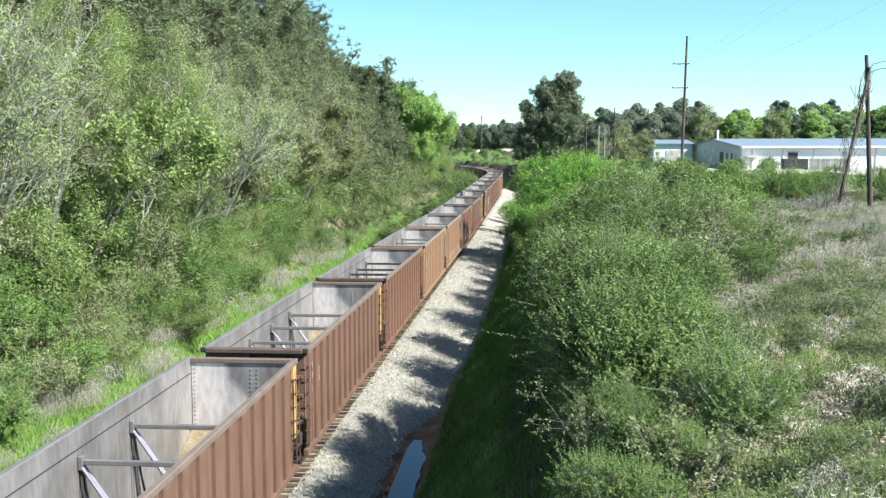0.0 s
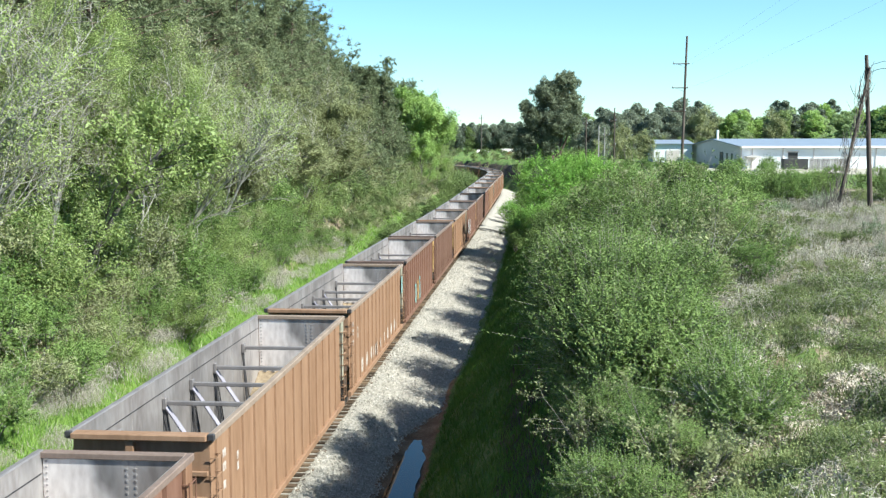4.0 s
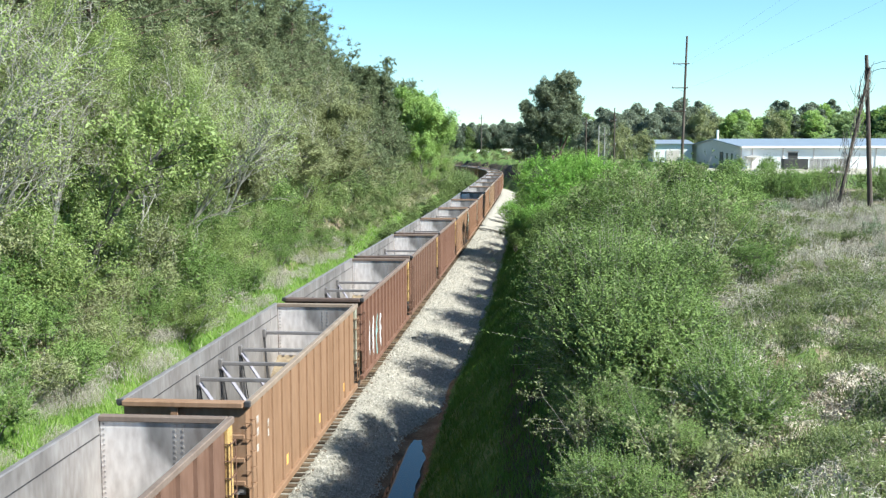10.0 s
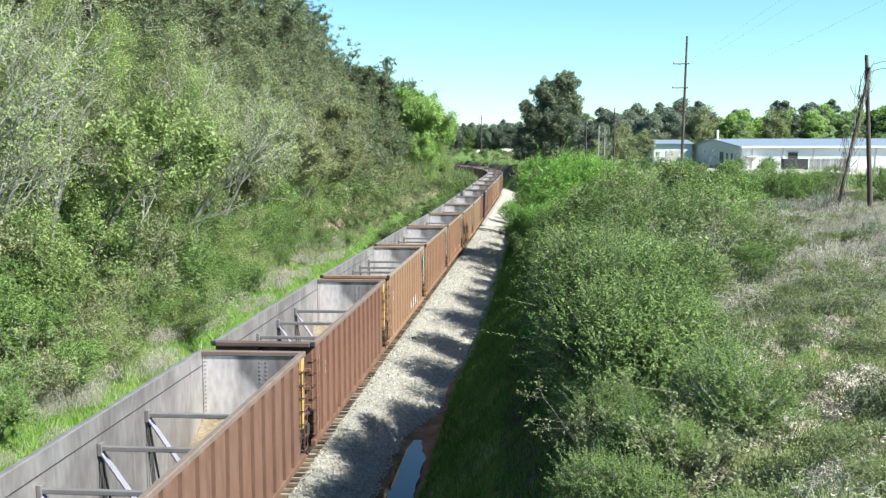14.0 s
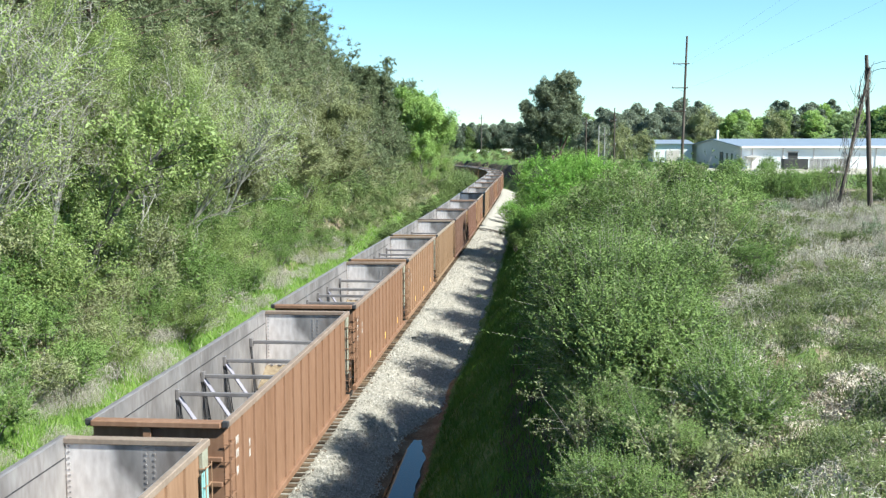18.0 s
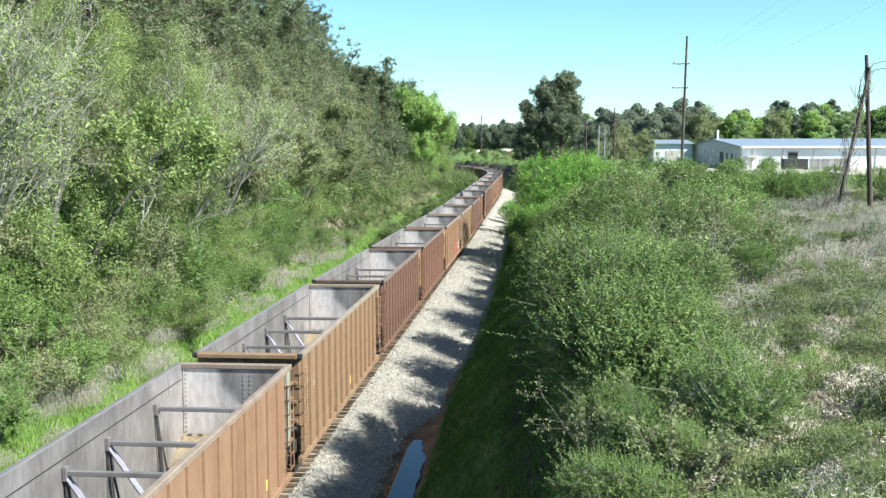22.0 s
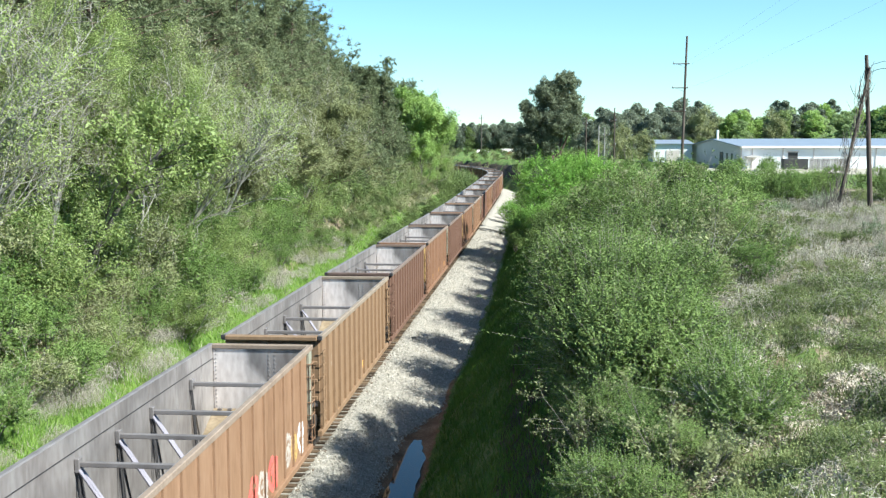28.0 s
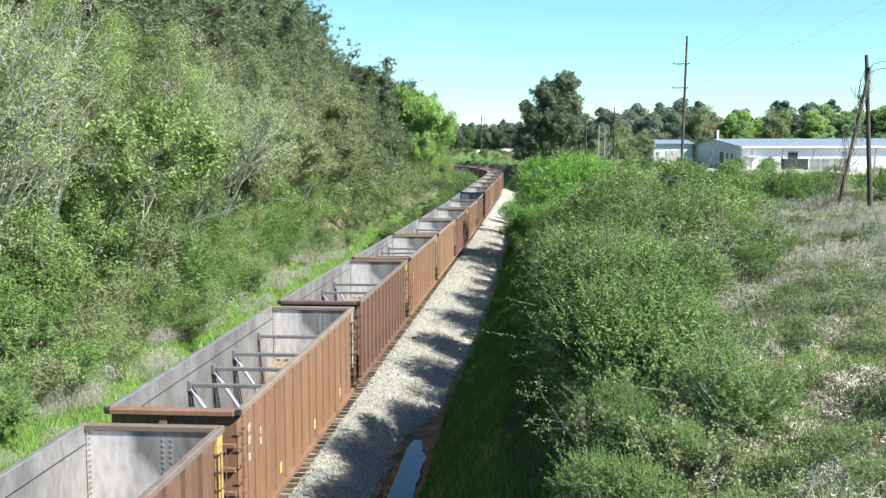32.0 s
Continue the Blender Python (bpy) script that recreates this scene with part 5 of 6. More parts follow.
spots = []
# starts below the camera's view, adding unseen bushes that shade the near bank
y = 11.0
while y < 96:
    x = 9.7 + 1.0 * (1 - float(smoothstep(19, 28, y))) + jit.uniform(-0.2, 0.4) - 0.006 * (y - 20)
    edge = 8.6 + 0.165 * y + jit.uniform(-1.4, 0.9) * (0.4 + y / 70)
    while x < edge:
        size = bush_size(y) * jit.choice((0.5, 0.75, 1.0, 1.25, 1.6))
        spot = (x, y + jit.uniform(-0.9, 0.9), jit.choice((0, 1, 2, 3, 1, 3, 4, 4) if y < 36 else (0, 1, 2, 0, 1, 3, 4, 4)), size)
        if jit.random() < 0.62:
            spots.append(spot)
        x += 3.2 * size * jit.uniform(0.75, 1.2) + 0.2
    y += 3.0 * bush_size(y) * jit.uniform(0.9, 1.2) + 0.3
for i, y in enumerate((19.5, 25.5, 31.5, 38, 44.5, 50.5, 56.5, 64, 71, 79, 88)):       # taller bushes along the crest
    spots.append((9.5 - 0.012 * y + 0.3 * (y < 30), y, i % 3, bush_size(y) * 1.3))
    spots.append((10.1 - 0.012 * y, y + 0.9, (i + 1) % 4, bush_size(y) * 1.15))
spots += [(9.5, 23.4, 0, 0.75), (9.5, 24.4, 1, 0.9), (9.4, 26.2, 2, 1.0), (9.2, 27.8, 0, 1.05), (9.3, 29.4, 1, 1.05), (9.2, 31.0, 0, 1.0), (10.1, 28.6, 2, 1.15), (10.0, 25.6, 0, 1.05), (9.6, 23.2, 2, 0.95), (10.2, 23.6, 1, 0.9), (9.9, 30.2, 0, 1.1), (9.6, 20.6, 2, 0.6)]
spots = [(x + (0.4 * (y < 25 and x < 9.8) + 0.28 * (25 <= y < 34 and x < 9.8)), *more) for x, *more in spots for y in more[:1]]
spots += [(9.8, 17.0, 1, 0.42), (9.9, 19.0, 3, 0.45), (9.9, 20.8, 0, 0.5), (9.75, 22.8, 2, 0.85),
          (9.2, 16.6, 0, 0.4), (9.4, 17.8, 1, 0.45), (9.2, 19.0, 0, 0.45), (9.5, 20.2, 4, 0.5), (9.3, 21.4, 0, 0.5), (9.4, 22.7, 2, 0.55), (9.1, 15.4, 1, 0.4),
          (9.6, 24.6, 1, 1.0), (9.5, 26.4, 2, 1.1), (9.4, 28.4, 0, 1.15), (9.3, 30.4, 1, 1.15), (9.1, 32.2, 2, 1.1), (9.2, 34.0, 0, 1.15), (9.1, 35.6, 1, 1.1),
          (13.2, 66, 0, 1.35), (15.0, 68, 1, 1.4), (17.0, 66, 2, 1.35), (18.8, 64, 0, 1.3), (20.4, 67, 1, 1.2)]
spots += [(12.6, 58, 4, 1.3), (13.6, 60, 4, 1.35), (11.8, 56, 4, 1.1), (14.9, 44, 4, 1.3), (15.4, 42, 4, 1.1), (13.8, 39.5, 4, 1.0), (10.6, 33.5, 4, 1.0), (9.9, 26.5, 4, 0.9)]
spots = [p for p in spots if not (19.0 < p[1] < 22.6 and 9.95 < p[0] < 11.5)]
spots += [(11.9, 19.8, 0, 0.36), (11.8, 21.2, 1, 0.45), (12.1, 22.6, 2, 0.42)]
spots += [(10.9, 37.8, 1, 1.05), (12.6, 40.5, 2, 1.1), (14.3, 50.0, 0, 1.4), (12.6, 46.0, 1, 1.15), (15.6, 47.0, 2, 1.0), (10.6, 52.5, 0, 1.1), (10.2, 61.0, 1, 1.15),
          (16.5, 56.0, 1, 1.35), (13.2, 60.0, 2, 1.4), (10.8, 27.4, 3, 0.66), (11.6, 29.0, 3, 0.72), (9.9, 28.4, 3, 0.7), (12.4, 34.0, 0, 1.0), (16.8, 42.0, 2, 0.75)]
spots += [(9.5 - 0.010 * y + jit.uniform(-0.4, 0.3), y + jit.uniform(-0.5, 0.5), i % 3, 0.72) for i, y in enumerate((29.4, 31.6, 37.0, 38.6, 45.0, 52.0, 53.2, 61, 69, 77, 86))]
spots += [(9.3 + jit.uniform(-0.4, 0.4), y + jit.uniform(-0.5, 0.5), i % 4, 0.42) for i, y in enumerate((28.4, 30.6, 33.4, 35.2, 40.6, 42.6, 48.2))]
CREST = (26, 30, 37.8, 45, 52.5, 61, 69, 77, 86)


def crest_size(x, y):
    """Bushes near the edge of the cutting are tall only here and there."""
    if x > 12.2 or y < 36.3:
        return 1.0
    g = max(math.exp(-((y - c) / 1.7) ** 2) for c in CREST)
    return 0.42 + 0.68 * g


spots = [(x, y, k, r * crest_size(x, y)) for x, y, k, r in spots if y < 72 or x > 14]
spots = [(max(x, 8.1 - 0.022 * y + 2.5 * r), y, k, r) for x, y, k, r in spots]
spots += [(8.6 + 1.5 * i + jit.uniform(-0.4, 0.4), y + jit.uniform(-1, 1), (i + y) % 2, 0.62 - 0.004 * (y - 72) + 0.06 * i) for y in (74, 79, 84) for i in range(4)]
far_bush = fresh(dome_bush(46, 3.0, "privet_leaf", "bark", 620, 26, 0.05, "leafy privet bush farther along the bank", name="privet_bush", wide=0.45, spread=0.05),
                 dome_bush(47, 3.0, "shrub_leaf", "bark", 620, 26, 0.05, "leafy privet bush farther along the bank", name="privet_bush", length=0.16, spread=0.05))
scatter(privets + thin_bush, [p for p in spots if p[1] < 52], 38, 0.92, 1.08)
spots += [(6.5 - 0.2 * (i % 3), 92 + 7.3 * i, i % 2, 0.62 + 0.16 * (i % 3)) for i in range(12)]
scatter(far_bush + thin_bush, [(x, y, 2 if k == 4 else k % 2, r) for x, y, k, r in spots if y >= 52], 48, 0.92, 1.08)
spots = [(x + jit.uniform(-1.5, 1.5), 93 + jit.uniform(-5, 9), jit.choice((0, 1)), jit.uniform(0.75, 1.05)) for x in np.arange(20, 58, 0.7)]
spots += [(18 + 2.1 * i + jit.uniform(-0.8, 0.8), 165 + jit.uniform(-10, 8), i % 2, jit.uniform(0.7, 0.95)) for i in range(14)]
scatter(far_bush, spots, 39, 0.85, 1.15)
lime_bush = fresh(dome_bush(45, 4.6, "lime_bush_leaf", "bark", 900, 40, 0.06, "bright lime-green bush in new leaf", name="lime_bush", wide=0.42, lobes=9))
scatter(lime_bush, [(8.6, 93, 0, 0.95), (10.2, 95, 0, 1.25), (12.0, 96, 0, 1.2), (13.4, 98, 0, 1.05), (9.2, 99, 0, 1.1), (11.2, 101, 0, 1.2), (8.4, 88, 0, 0.7), (6.9, 101, 0, 0.75), (6.7, 106, 0, 0.72), (6.6, 112, 0, 0.85), (6.0, 128, 0, 0.8), (5.6, 145, 0, 0.8)], 40, 0.97, 1.03)


def lobed_pine(seed, lobes, label):
    """An old pine with a broad crown of dense rounded lobes on forked limbs."""
    rng = np.random.default_rng(seed)
    segs, at = [((0, 0, -0.4), (0.1, 0, 2.6), 0.3, 0.22)], []
    for x, z, r in lobes:
        c = np.array([x, rng.uniform(-0.7, 0.7), z])
        fork = np.array([0.25 * np.sign(x), 0.0, 2.4 + 0.12 * z])
        mid = (fork + c) / 2 + np.array([0, 0, -0.25 * abs(x) * 0.4])
        segs += [((0.1, 0, 2.4), fork, 0.2, 0.16), (fork, mid, 0.16, 0.11), (mid, c, 0.11, 0.05)]
        n = int(150 * r * r)
        d = rng.normal(0, 1, (n, 3))
        d /= np.linalg.norm(d, axis=1)[:, None]
        lump = 0.75 + 0.3 * np.sin(d[:, 0] * 5 + seed) * np.sin(d[:, 1] * 4 + x) * np.sin(d[:, 2] * 5 + z)
        p = c + d * (r * lump * rng.uniform(0.55, 1.05, n))[:, None] * np.array([1, 1, 0.85])
        at.append(p)
        segs += [(c, c + d[i] * r * 0.7, 0.04, 0.015) for i in range(9)]
    me = array_mesh("crown", needles(rng, np.concatenate(at), 0.34, 16, 0.075), 3, M["old_pine_leaf"])
    return plant_thing("pine_tree", stick_mesh("trunk", segs, M["pine_bark"]), me, "crown", label, "tree", "lone trees")


lone = lobed_pine(50, ((1.2, 11.0, 1.8), (-0.7, 9.8, 2.2), (1.6, 8.7, 2.0), (-3.4, 8.6, 0.9), (-2.3, 7.5, 1.9), (0.2, 7.0, 2.5), (-2.9, 5.2, 2.3), (-3.7, 4.0, 1.3), (-0.7, 4.7, 1.5),
                       (1.9, 6.8, 1.4), (-2.2, 3.0, 1.5)), "lone dark pine with a dense ragged crown")
lone.matrix_basis = pose(10.35, 131, height(10.35, 131) - 0.1) @ Matrix.Diagonal((1.06, 1.06, 1.18, 1))

# dead canes and weeds on the open ground to the east
def littered(x, y):
    """Two beaten-down patches of pale litter near the bridge."""
    ragged = 0.35 * wobble(x, y, 0.7, 8.0)
    return (1.2 * np.exp(-((x - 13.2) ** 2 / 5.5 + (y - 20.3) ** 2 / 3.0)) + 1.0 * np.exp(-((x - 15.6) ** 2 + (y - 23.2) ** 2) / 3.0)) * (0.8 + ragged)


def patchiness(x, y):
    """Above nought the ground is dead and bleached, below it green."""
    near = -0.35 * (1 - smoothstep(25, 34, y)) + littered(x, y)
    return wobble(x, y, 1.9, 1.0) + 0.35 * wobble(x, y, 0.6, 3.0) + 0.06 * smoothstep(34, 46, y) - 0.22 + near


canes = fresh(bramble(60, 1.4, 0.9, 150, "straw", "tangle of bleached dead canes"),
              bramble(61, 1.2, 0.55, 130, "straw", "low tangle of dead canes and few green vines", leaf="vine_leaf", per=3),
              bramble(62, 1.0, 0.6, 80, "pale_twig", "mound of green vines over grey canes", leaf="vine_leaf", per=34))
mounds = fresh(dome_bush(63, 1.6, "vine_leaf", "pale_twig", 300, 30, 0.034, "low green weedy mound on the open bank", name="weed_mound", wide=0.6, lobes=9, length=0.16))
mounds += fresh(dome_bush(64, 1.6, "sage_leaf", "straw", 160, 14, 0.06, "grey-green weeds among dead stems", name="weed_mound", wide=0.6, lobes=8, length=0.2))
for thing in mounds:
    tagged(thing, category="weeds", group="weed mounds")
spots, leafy = [], []
y = 13.5
while y < 92:
    x = 8.7 + 0.155 * y + jit.uniform(-0.5, 0.5)
    while x < 9.2 + 0.335 * y:
        dead = float(patchiness(x, y))
        if float(littered(x, y)) > 0.35 and jit.random() < 0.75:
            x += 1.3
            continue
        if dead > 0 and jit.random() < 0.2:
            leafy.append((x, y, int(y > 30), 0.4))
        if dead > 0:
            spots.append((x, y + jit.uniform(-0.9, 0.9), 0 if dead > 0.15 and y > 24 else 1, 0.75 + 0.3 * float(smoothstep(20, 45, y))))
        elif jit.random() < 0.65:
            leafy.append((x, y + jit.uniform(-0.9, 0.9), int(y > 34 and jit.random() < 0.4), jit.uniform(0.3, 0.5) + 0.35 * float(smoothstep(22, 50, y))))
        else:
            spots.append((x, y + jit.uniform(-0.9, 0.9), 2, 0.9))
        x += jit.uniform(1.2, 1.9) * (1 + y / 120)
    y += jit.uniform(1.4, 1.9) * (1 + y / 100)
scatter(canes, spots, 42, 0.85, 1.2)
scatter(mounds, leafy, 49, 0.85, 1.2)
scatter(canes[:2], [(-8.8 - jit.random() * 1.5, 32 + 1.3 * i + jit.random(), i % 2, 0.7) for i in range(44)], 54, 0.7, 1.3)
scatter(canes[:1], [(-7.2, 30.6, 0, 0.5), (-6.8, 31.8, 0, 0.42), (-7.6, 32.6, 0, 0.55), (-8.0, 29.6, 0, 0.5), (-7.1, 34.6, 0, 0.4)], 55, 0.9, 1.1)
scatter(canes[:1], [(-8.1 - jit.random() * 1.1, 31 + 1.5 * i + jit.random(), 0, 0.5 + 0.25 * (34 < 31 + 1.5 * i < 46)) for i in range(40)], 43, 0.8, 1.2)


def blades(name, label, mat, n, place, h0, h1, width, seed, category="grass"):
    """Loose grass blades on the ground."""
    rng = np.random.default_rng(seed)
    x, y = place(rng, n)
    n = len(x)
    z = ground_height(x, y)
    a = rng.random(n) * 6.283
    h = rng.uniform(h0, h1, n)
    if mat == "straw":                                  # beaten flat on the near bank
        h = h * (0.35 + 0.65 * smoothstep(23, 38, y))
    lean = rng.normal(0, 0.35, (n, 2)) * h[:, None]
    w = width * rng.uniform(0.7, 1.3, n) * (1 + y / 60)
    dx, dy = np.cos(a) * w, np.sin(a) * w
    v = np.stack([np.stack([x - dx, y - dy, z - 0.03], 1), np.stack([x + dx, y + dy, z - 0.03], 1), np.stack([x + lean[:, 0], y + lean[:, 1], z + h], 1)], 1)
    tagged(new(name, array_mesh(name, v, 3, M[mat])), label, category, kind="stuff")


def left_strip(rng, n):
    y = 26 + 115 * rng.random(n) ** 1.7
    return centre(y) - 3.9 - 5.9 * rng.random(n) ** 0.9, y


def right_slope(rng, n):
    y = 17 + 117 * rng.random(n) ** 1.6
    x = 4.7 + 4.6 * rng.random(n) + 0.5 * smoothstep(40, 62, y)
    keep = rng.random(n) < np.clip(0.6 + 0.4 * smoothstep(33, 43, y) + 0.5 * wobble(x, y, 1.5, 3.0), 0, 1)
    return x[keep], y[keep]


def field(rng, n):
    y = 14 + 90 * rng.random(n) ** 1.5
    return 8.5 + 0.14 * y + (0.25 * y + 2) * rng.random(n), y


def dead_patches(rng, n):
    x, y = field(rng, 4 * n)
    keep = patchiness(x, y) > 0.02
    return x[keep][:n], y[keep][:n]


def green_patches(rng, n):
    x, y = field(rng, 4 * n)
    keep = patchiness(x, y) < 0.3
    return x[keep][:n], y[keep][:n]


blades("trackside_grass", "fresh bright green grass beside the track", "grass_leaf", 90000, left_strip, 0.12, 0.34, 0.011, 71)
def left_dead(rng, n):
    x, y = left_strip(rng, 3 * n)
    keep = wobble(x, y, 1.4, 2.0) + 0.25 * (-x - 6.5) > 0.15
    return x[keep][:n], y[keep][:n]


blades("trackside_dead_grass", "bleached dead grass beside the track", "straw", 6000, left_dead, 0.12, 0.4, 0.008, 77)
blades("bank_grass", "green bank grass darkened in colour for shade", "shade_grass_leaf", 76000, right_slope, 0.10, 0.34, 0.012, 72)
blades("dead_grass", "bleached dead grass in the field", "straw", 52000, dead_patches, 0.15, 0.55, 0.007, 73)
blades("field_weeds", "low green weeds in the field", "vine_leaf", 42000, green_patches, 0.1, 0.4, 0.012, 74, "weeds")


def carpet(name, label, mat, n, place, size, lift, seed, category):
    """Small leaves lying on or just over the ground."""
    rng = np.random.default_rng(seed)
    x, y = place(rng, n)
    n = len(x)
    p = np.stack([x, y, ground_height(x, y) + np.abs(rng.normal(0, lift, n)) + 0.02], 1)
    tagged(new(name, array_mesh(name, leaves(rng, p, size, flat=0.9), 3, M[mat])), label, category, kind="stuff")


def near_bank(rng, n):
    y = 13 + 26 * rng.random(n) ** 1.3
    return 7.75 + 0.5 * wobble(y * 0, y, 0.7, 5.0) + np.abs(rng.normal(0, 0.3, n)) + (0.36 * y + 2.0) * rng.random(n), y


def near_green(rng, n):
    x, y = near_bank(rng, 3 * n)
    keep = (patchiness(x, y) + 0.5 * wobble(x, y, 0.28, 2.0) < 0.05) & (x > 8.5)
    return x[keep][:n], y[keep][:n]


def near_patches(rng, n):
    x, y = near_bank(rng, 4 * n)
    keep = (patchiness(x, y) + 0.6 * wobble(x, y, 0.24, 7.0) > 0.02) & (x > 10.4)
    return x[keep][:n], y[keep][:n]


carpet("ground_vines", "low green vines creeping over the bank", "vine_leaf", 140000, near_green, 0.03, 0.12, 75, "vines")
carpet("fallen_leaves", "bleached fallen leaves on the bank", "fallen_leaf", 110000, near_patches, 0.032, 0.05, 76, "leaves")


# ---- buildings, poles and distance ----
def build_warehouse():
    w = tagged(new("warehouse"), "long white metal warehouse with a blue-grey low-pitched roof", "warehouse")
    x0, x1, y0, y1, z0, eave, ridge = 44.8, 96.0, 196.0, 258.0, 4.7, 8.7, 10.0
    ym = 226.0
    part("front_wall", Mesh().box(x0 + 0.2, x1, y0, y0 + 0.2, z0, eave), M["white_metal"], w, "sunlit white metal wall")
    part("back_wall", Mesh().box(x0 + 0.2, x1, y1 - 0.2, y1, z0, eave), M["white_metal"], w)
    gable = [(y0, z0), (y1, z0), (y1, eave), (ym, ridge), (y0, eave)]
    # this gable is greyer than the front: its shade is put into the colour
    part("gable_wall", Mesh().prism(gable, "x", x0, x0 + 0.2), M["grey_metal"], w, "gable wall greyed with painted-in shade")
    part("far_gable_wall", Mesh().prism(gable, "x", x1, x1 + 0.2), M["grey_metal"], w)
    for a, b, za, zb in ((y0 - 0.6, ym, eave - 0.02, ridge + 0.02), (ym, y1 + 0.6, ridge + 0.02, eave - 0.02)):
        part("roof_slope", Mesh().prism([(a, za), (b, zb), (b, zb + 0.18), (a, za + 0.18)], "x", x0 - 0.4, x1 + 0.5), M["roof_metal"], w)
    part("eave_trim", Mesh().box(x0, x1, y0 - 0.66, y0 - 0.601, eave - 0.2, eave + 0.16), M["white_metal"], w)
    for i in range(9):
        x = x0 + 2 + 5.4 * i
        part("downpipe", Mesh().box(x - 0.06, x + 0.06, y0 - 0.14, y0 - 0.004, z0, eave - 0.2), M["grey_metal"], w)
    d = part("loading_door", Mesh().box(53.1, 54.8, y0 - 0.08, y0 - 0.004, z0, z0 + 3.0), M["dark_open"], w)
    part("door_frame", Mesh().box(52.9, 55.0, y0 - 0.14, y0 - 0.081, z0 + 3.0, z0 + 3.25), M["grey_metal"], d)
    part("wall_lamp", Mesh().box(63.2, 63.6, y0 - 0.4, y0 - 0.004, 7.0, 7.3), M["grey_metal"], w)
    c = part("canopy", Mesh().box(45.4, 47.8, y0 - 2.4, y0 - 0.004, 6.85, 7.05), M["grey_metal"], w, "flat grey entrance canopy")
    for x in (45.5, 47.6):
        part("canopy_post", Mesh().box(x - 0.06, x + 0.06, y0 - 2.3, y0 - 2.18, z0, 6.85), M["grey_metal"], c)
    part("vent_stack", Mesh().tube((45.4, 225, 9.5), (45.4, 225, 12.0), 0.25, 0.25, 10), M["white_metal"], w)
    part("gable_door", Mesh().box(x0 - 0.06, x0 - 0.004, 214, 218, z0, 7.6), M["dark_open"], w)
    for y in (204, 209):
        part("gable_window", Mesh().box(x0 - 0.06, x0 - 0.004, y, y + 1.6, 6.2, 7.4), M["dark_open"], w)
    f = tagged(new("board_fence"), "weathered grey board fence before the warehouse", "fence")
    for i in range(36):
        x = 54.9 + i * 0.18
        b = part("board", Mesh().box(x, x + 0.15, 188, 188.05, 4.7, 6.75 + 0.05 * math.sin(i * 2.7)), M["grey_wood"], f)
    for z in (5.2, 6.3):
        part("fence_rail", Mesh().box(54.9, 61.3, 188.052, 188.12, z, z + 0.1), M["grey_wood"], f)
    t = tagged(new("dump_trailer"), "dark metal container parked beside the fence", "container")
    part("box", Mesh().box(50.4, 54.5, 187.0, 189.2, 5.0, 6.7, 0.05), M["dark_open"], t)
    for x in (50.6, 54.3):
        part("skid", Mesh().box(x - 0.1, x + 0.1, 187.1, 189.1, 4.7, 5.0), M["black_iron"], t)
    s = tagged(new("small_warehouse"), "small white metal shed behind the trees", "shed")
    part("wall", Mesh().box(35.3, 43.9, 250, 250.2, 4.7, 9.0), M["white_metal"], s)
    part("roof", Mesh().prism([(249.5, 9.0), (262, 9.9), (262, 10.05), (249.5, 9.15)], "x", 34.8, 44.3), M["roof_metal"], s)
    part("side_wall", Mesh().box(35.1, 35.298, 250, 262, 4.7, 9.0), M["grey_metal"], s)
    part("door", Mesh().box(38, 41, 249.9, 249.996, 4.7, 7.6), M["grey_metal"], s)
    # far sheds beside the bend
    for x0, x1, y, z0, h, mat, label in ((-15.6, -11.6, 430, 3.2, 2.0, "white_metal", "small white shed far down the line"),
                                         (-11.2, -5.0, 440, 2.4, 1.2, "white_metal", "low white shed far down the line"),
                                         (-4.8, -0.6, 400, 3.0, 2.8, "white_metal", "white shop with a red sign far down the line")):
        b = tagged(new("far_shed"), label, "shed", "far sheds")
        part("wall", Mesh().box(x0, x1, y, y + 8, 2.0, z0 + h), M[mat], b)
        part("roof", Mesh().prism([(y - 0.5, z0 + h + 0.004), (y + 8.5, z0 + h + 0.004), (y + 4, z0 + h + 1.0)], "x", x0 - 0.4, x1 + 0.4), M["grey_metal"], b)
        part("door", Mesh().box(x0 + 1.2, x0 + 2.6, y - 0.1, y - 0.004, 2.0, z0 + h - 1.2), M["dark_open"], b)
        if "red" in label:
            part("sign", Mesh().box(x0 + 1.5, x1 - 0.3, y - 0.3, y - 0.102, z0 + 0.6, z0 + 2.6), M["red_sign"], b, "red shop sign")


build_warehouse()


def pole(x, y, z, h, r, label, arms=(), lean=(0, 0)):
    wood = M["grey_wood"] if label.startswith("pale") else M["pole_wood"]
    p = tagged(new("utility_pole"), label, "utility pole", "utility poles")
    p.location = (x, y, z)
    part("shaft", Mesh().tube((0, 0, -0.5), (lean[0], lean[1], h), r, r * 0.62, 12), wood, p)
    for zc, left, right in arms:
        k = zc / h
        cx, cy = lean[0] * k, lean[1] * k
        a = part("crossarm", Mesh().box(cx - left, cx + right, cy - 0.3, cy - 0.18, zc - 0.07, zc + 0.07, 0.01), M["pole_wood"], p)
        for o in (-left + 0.1, right - 0.1):
            part("insulator", Mesh().tube((cx + o, cy - 0.24, zc + 0.07), (cx + o, cy - 0.24, zc + 0.34), 0.07, 0.05, 8), M["insulator"], a)
        part("arm_brace", Mesh().tube((cx - left * 0.6, cy - 0.2, zc - 0.04), (cx, cy - 0.15, zc - 0.7), 0.025, 0.025, 6), M["pole_wood"], a)
    return p


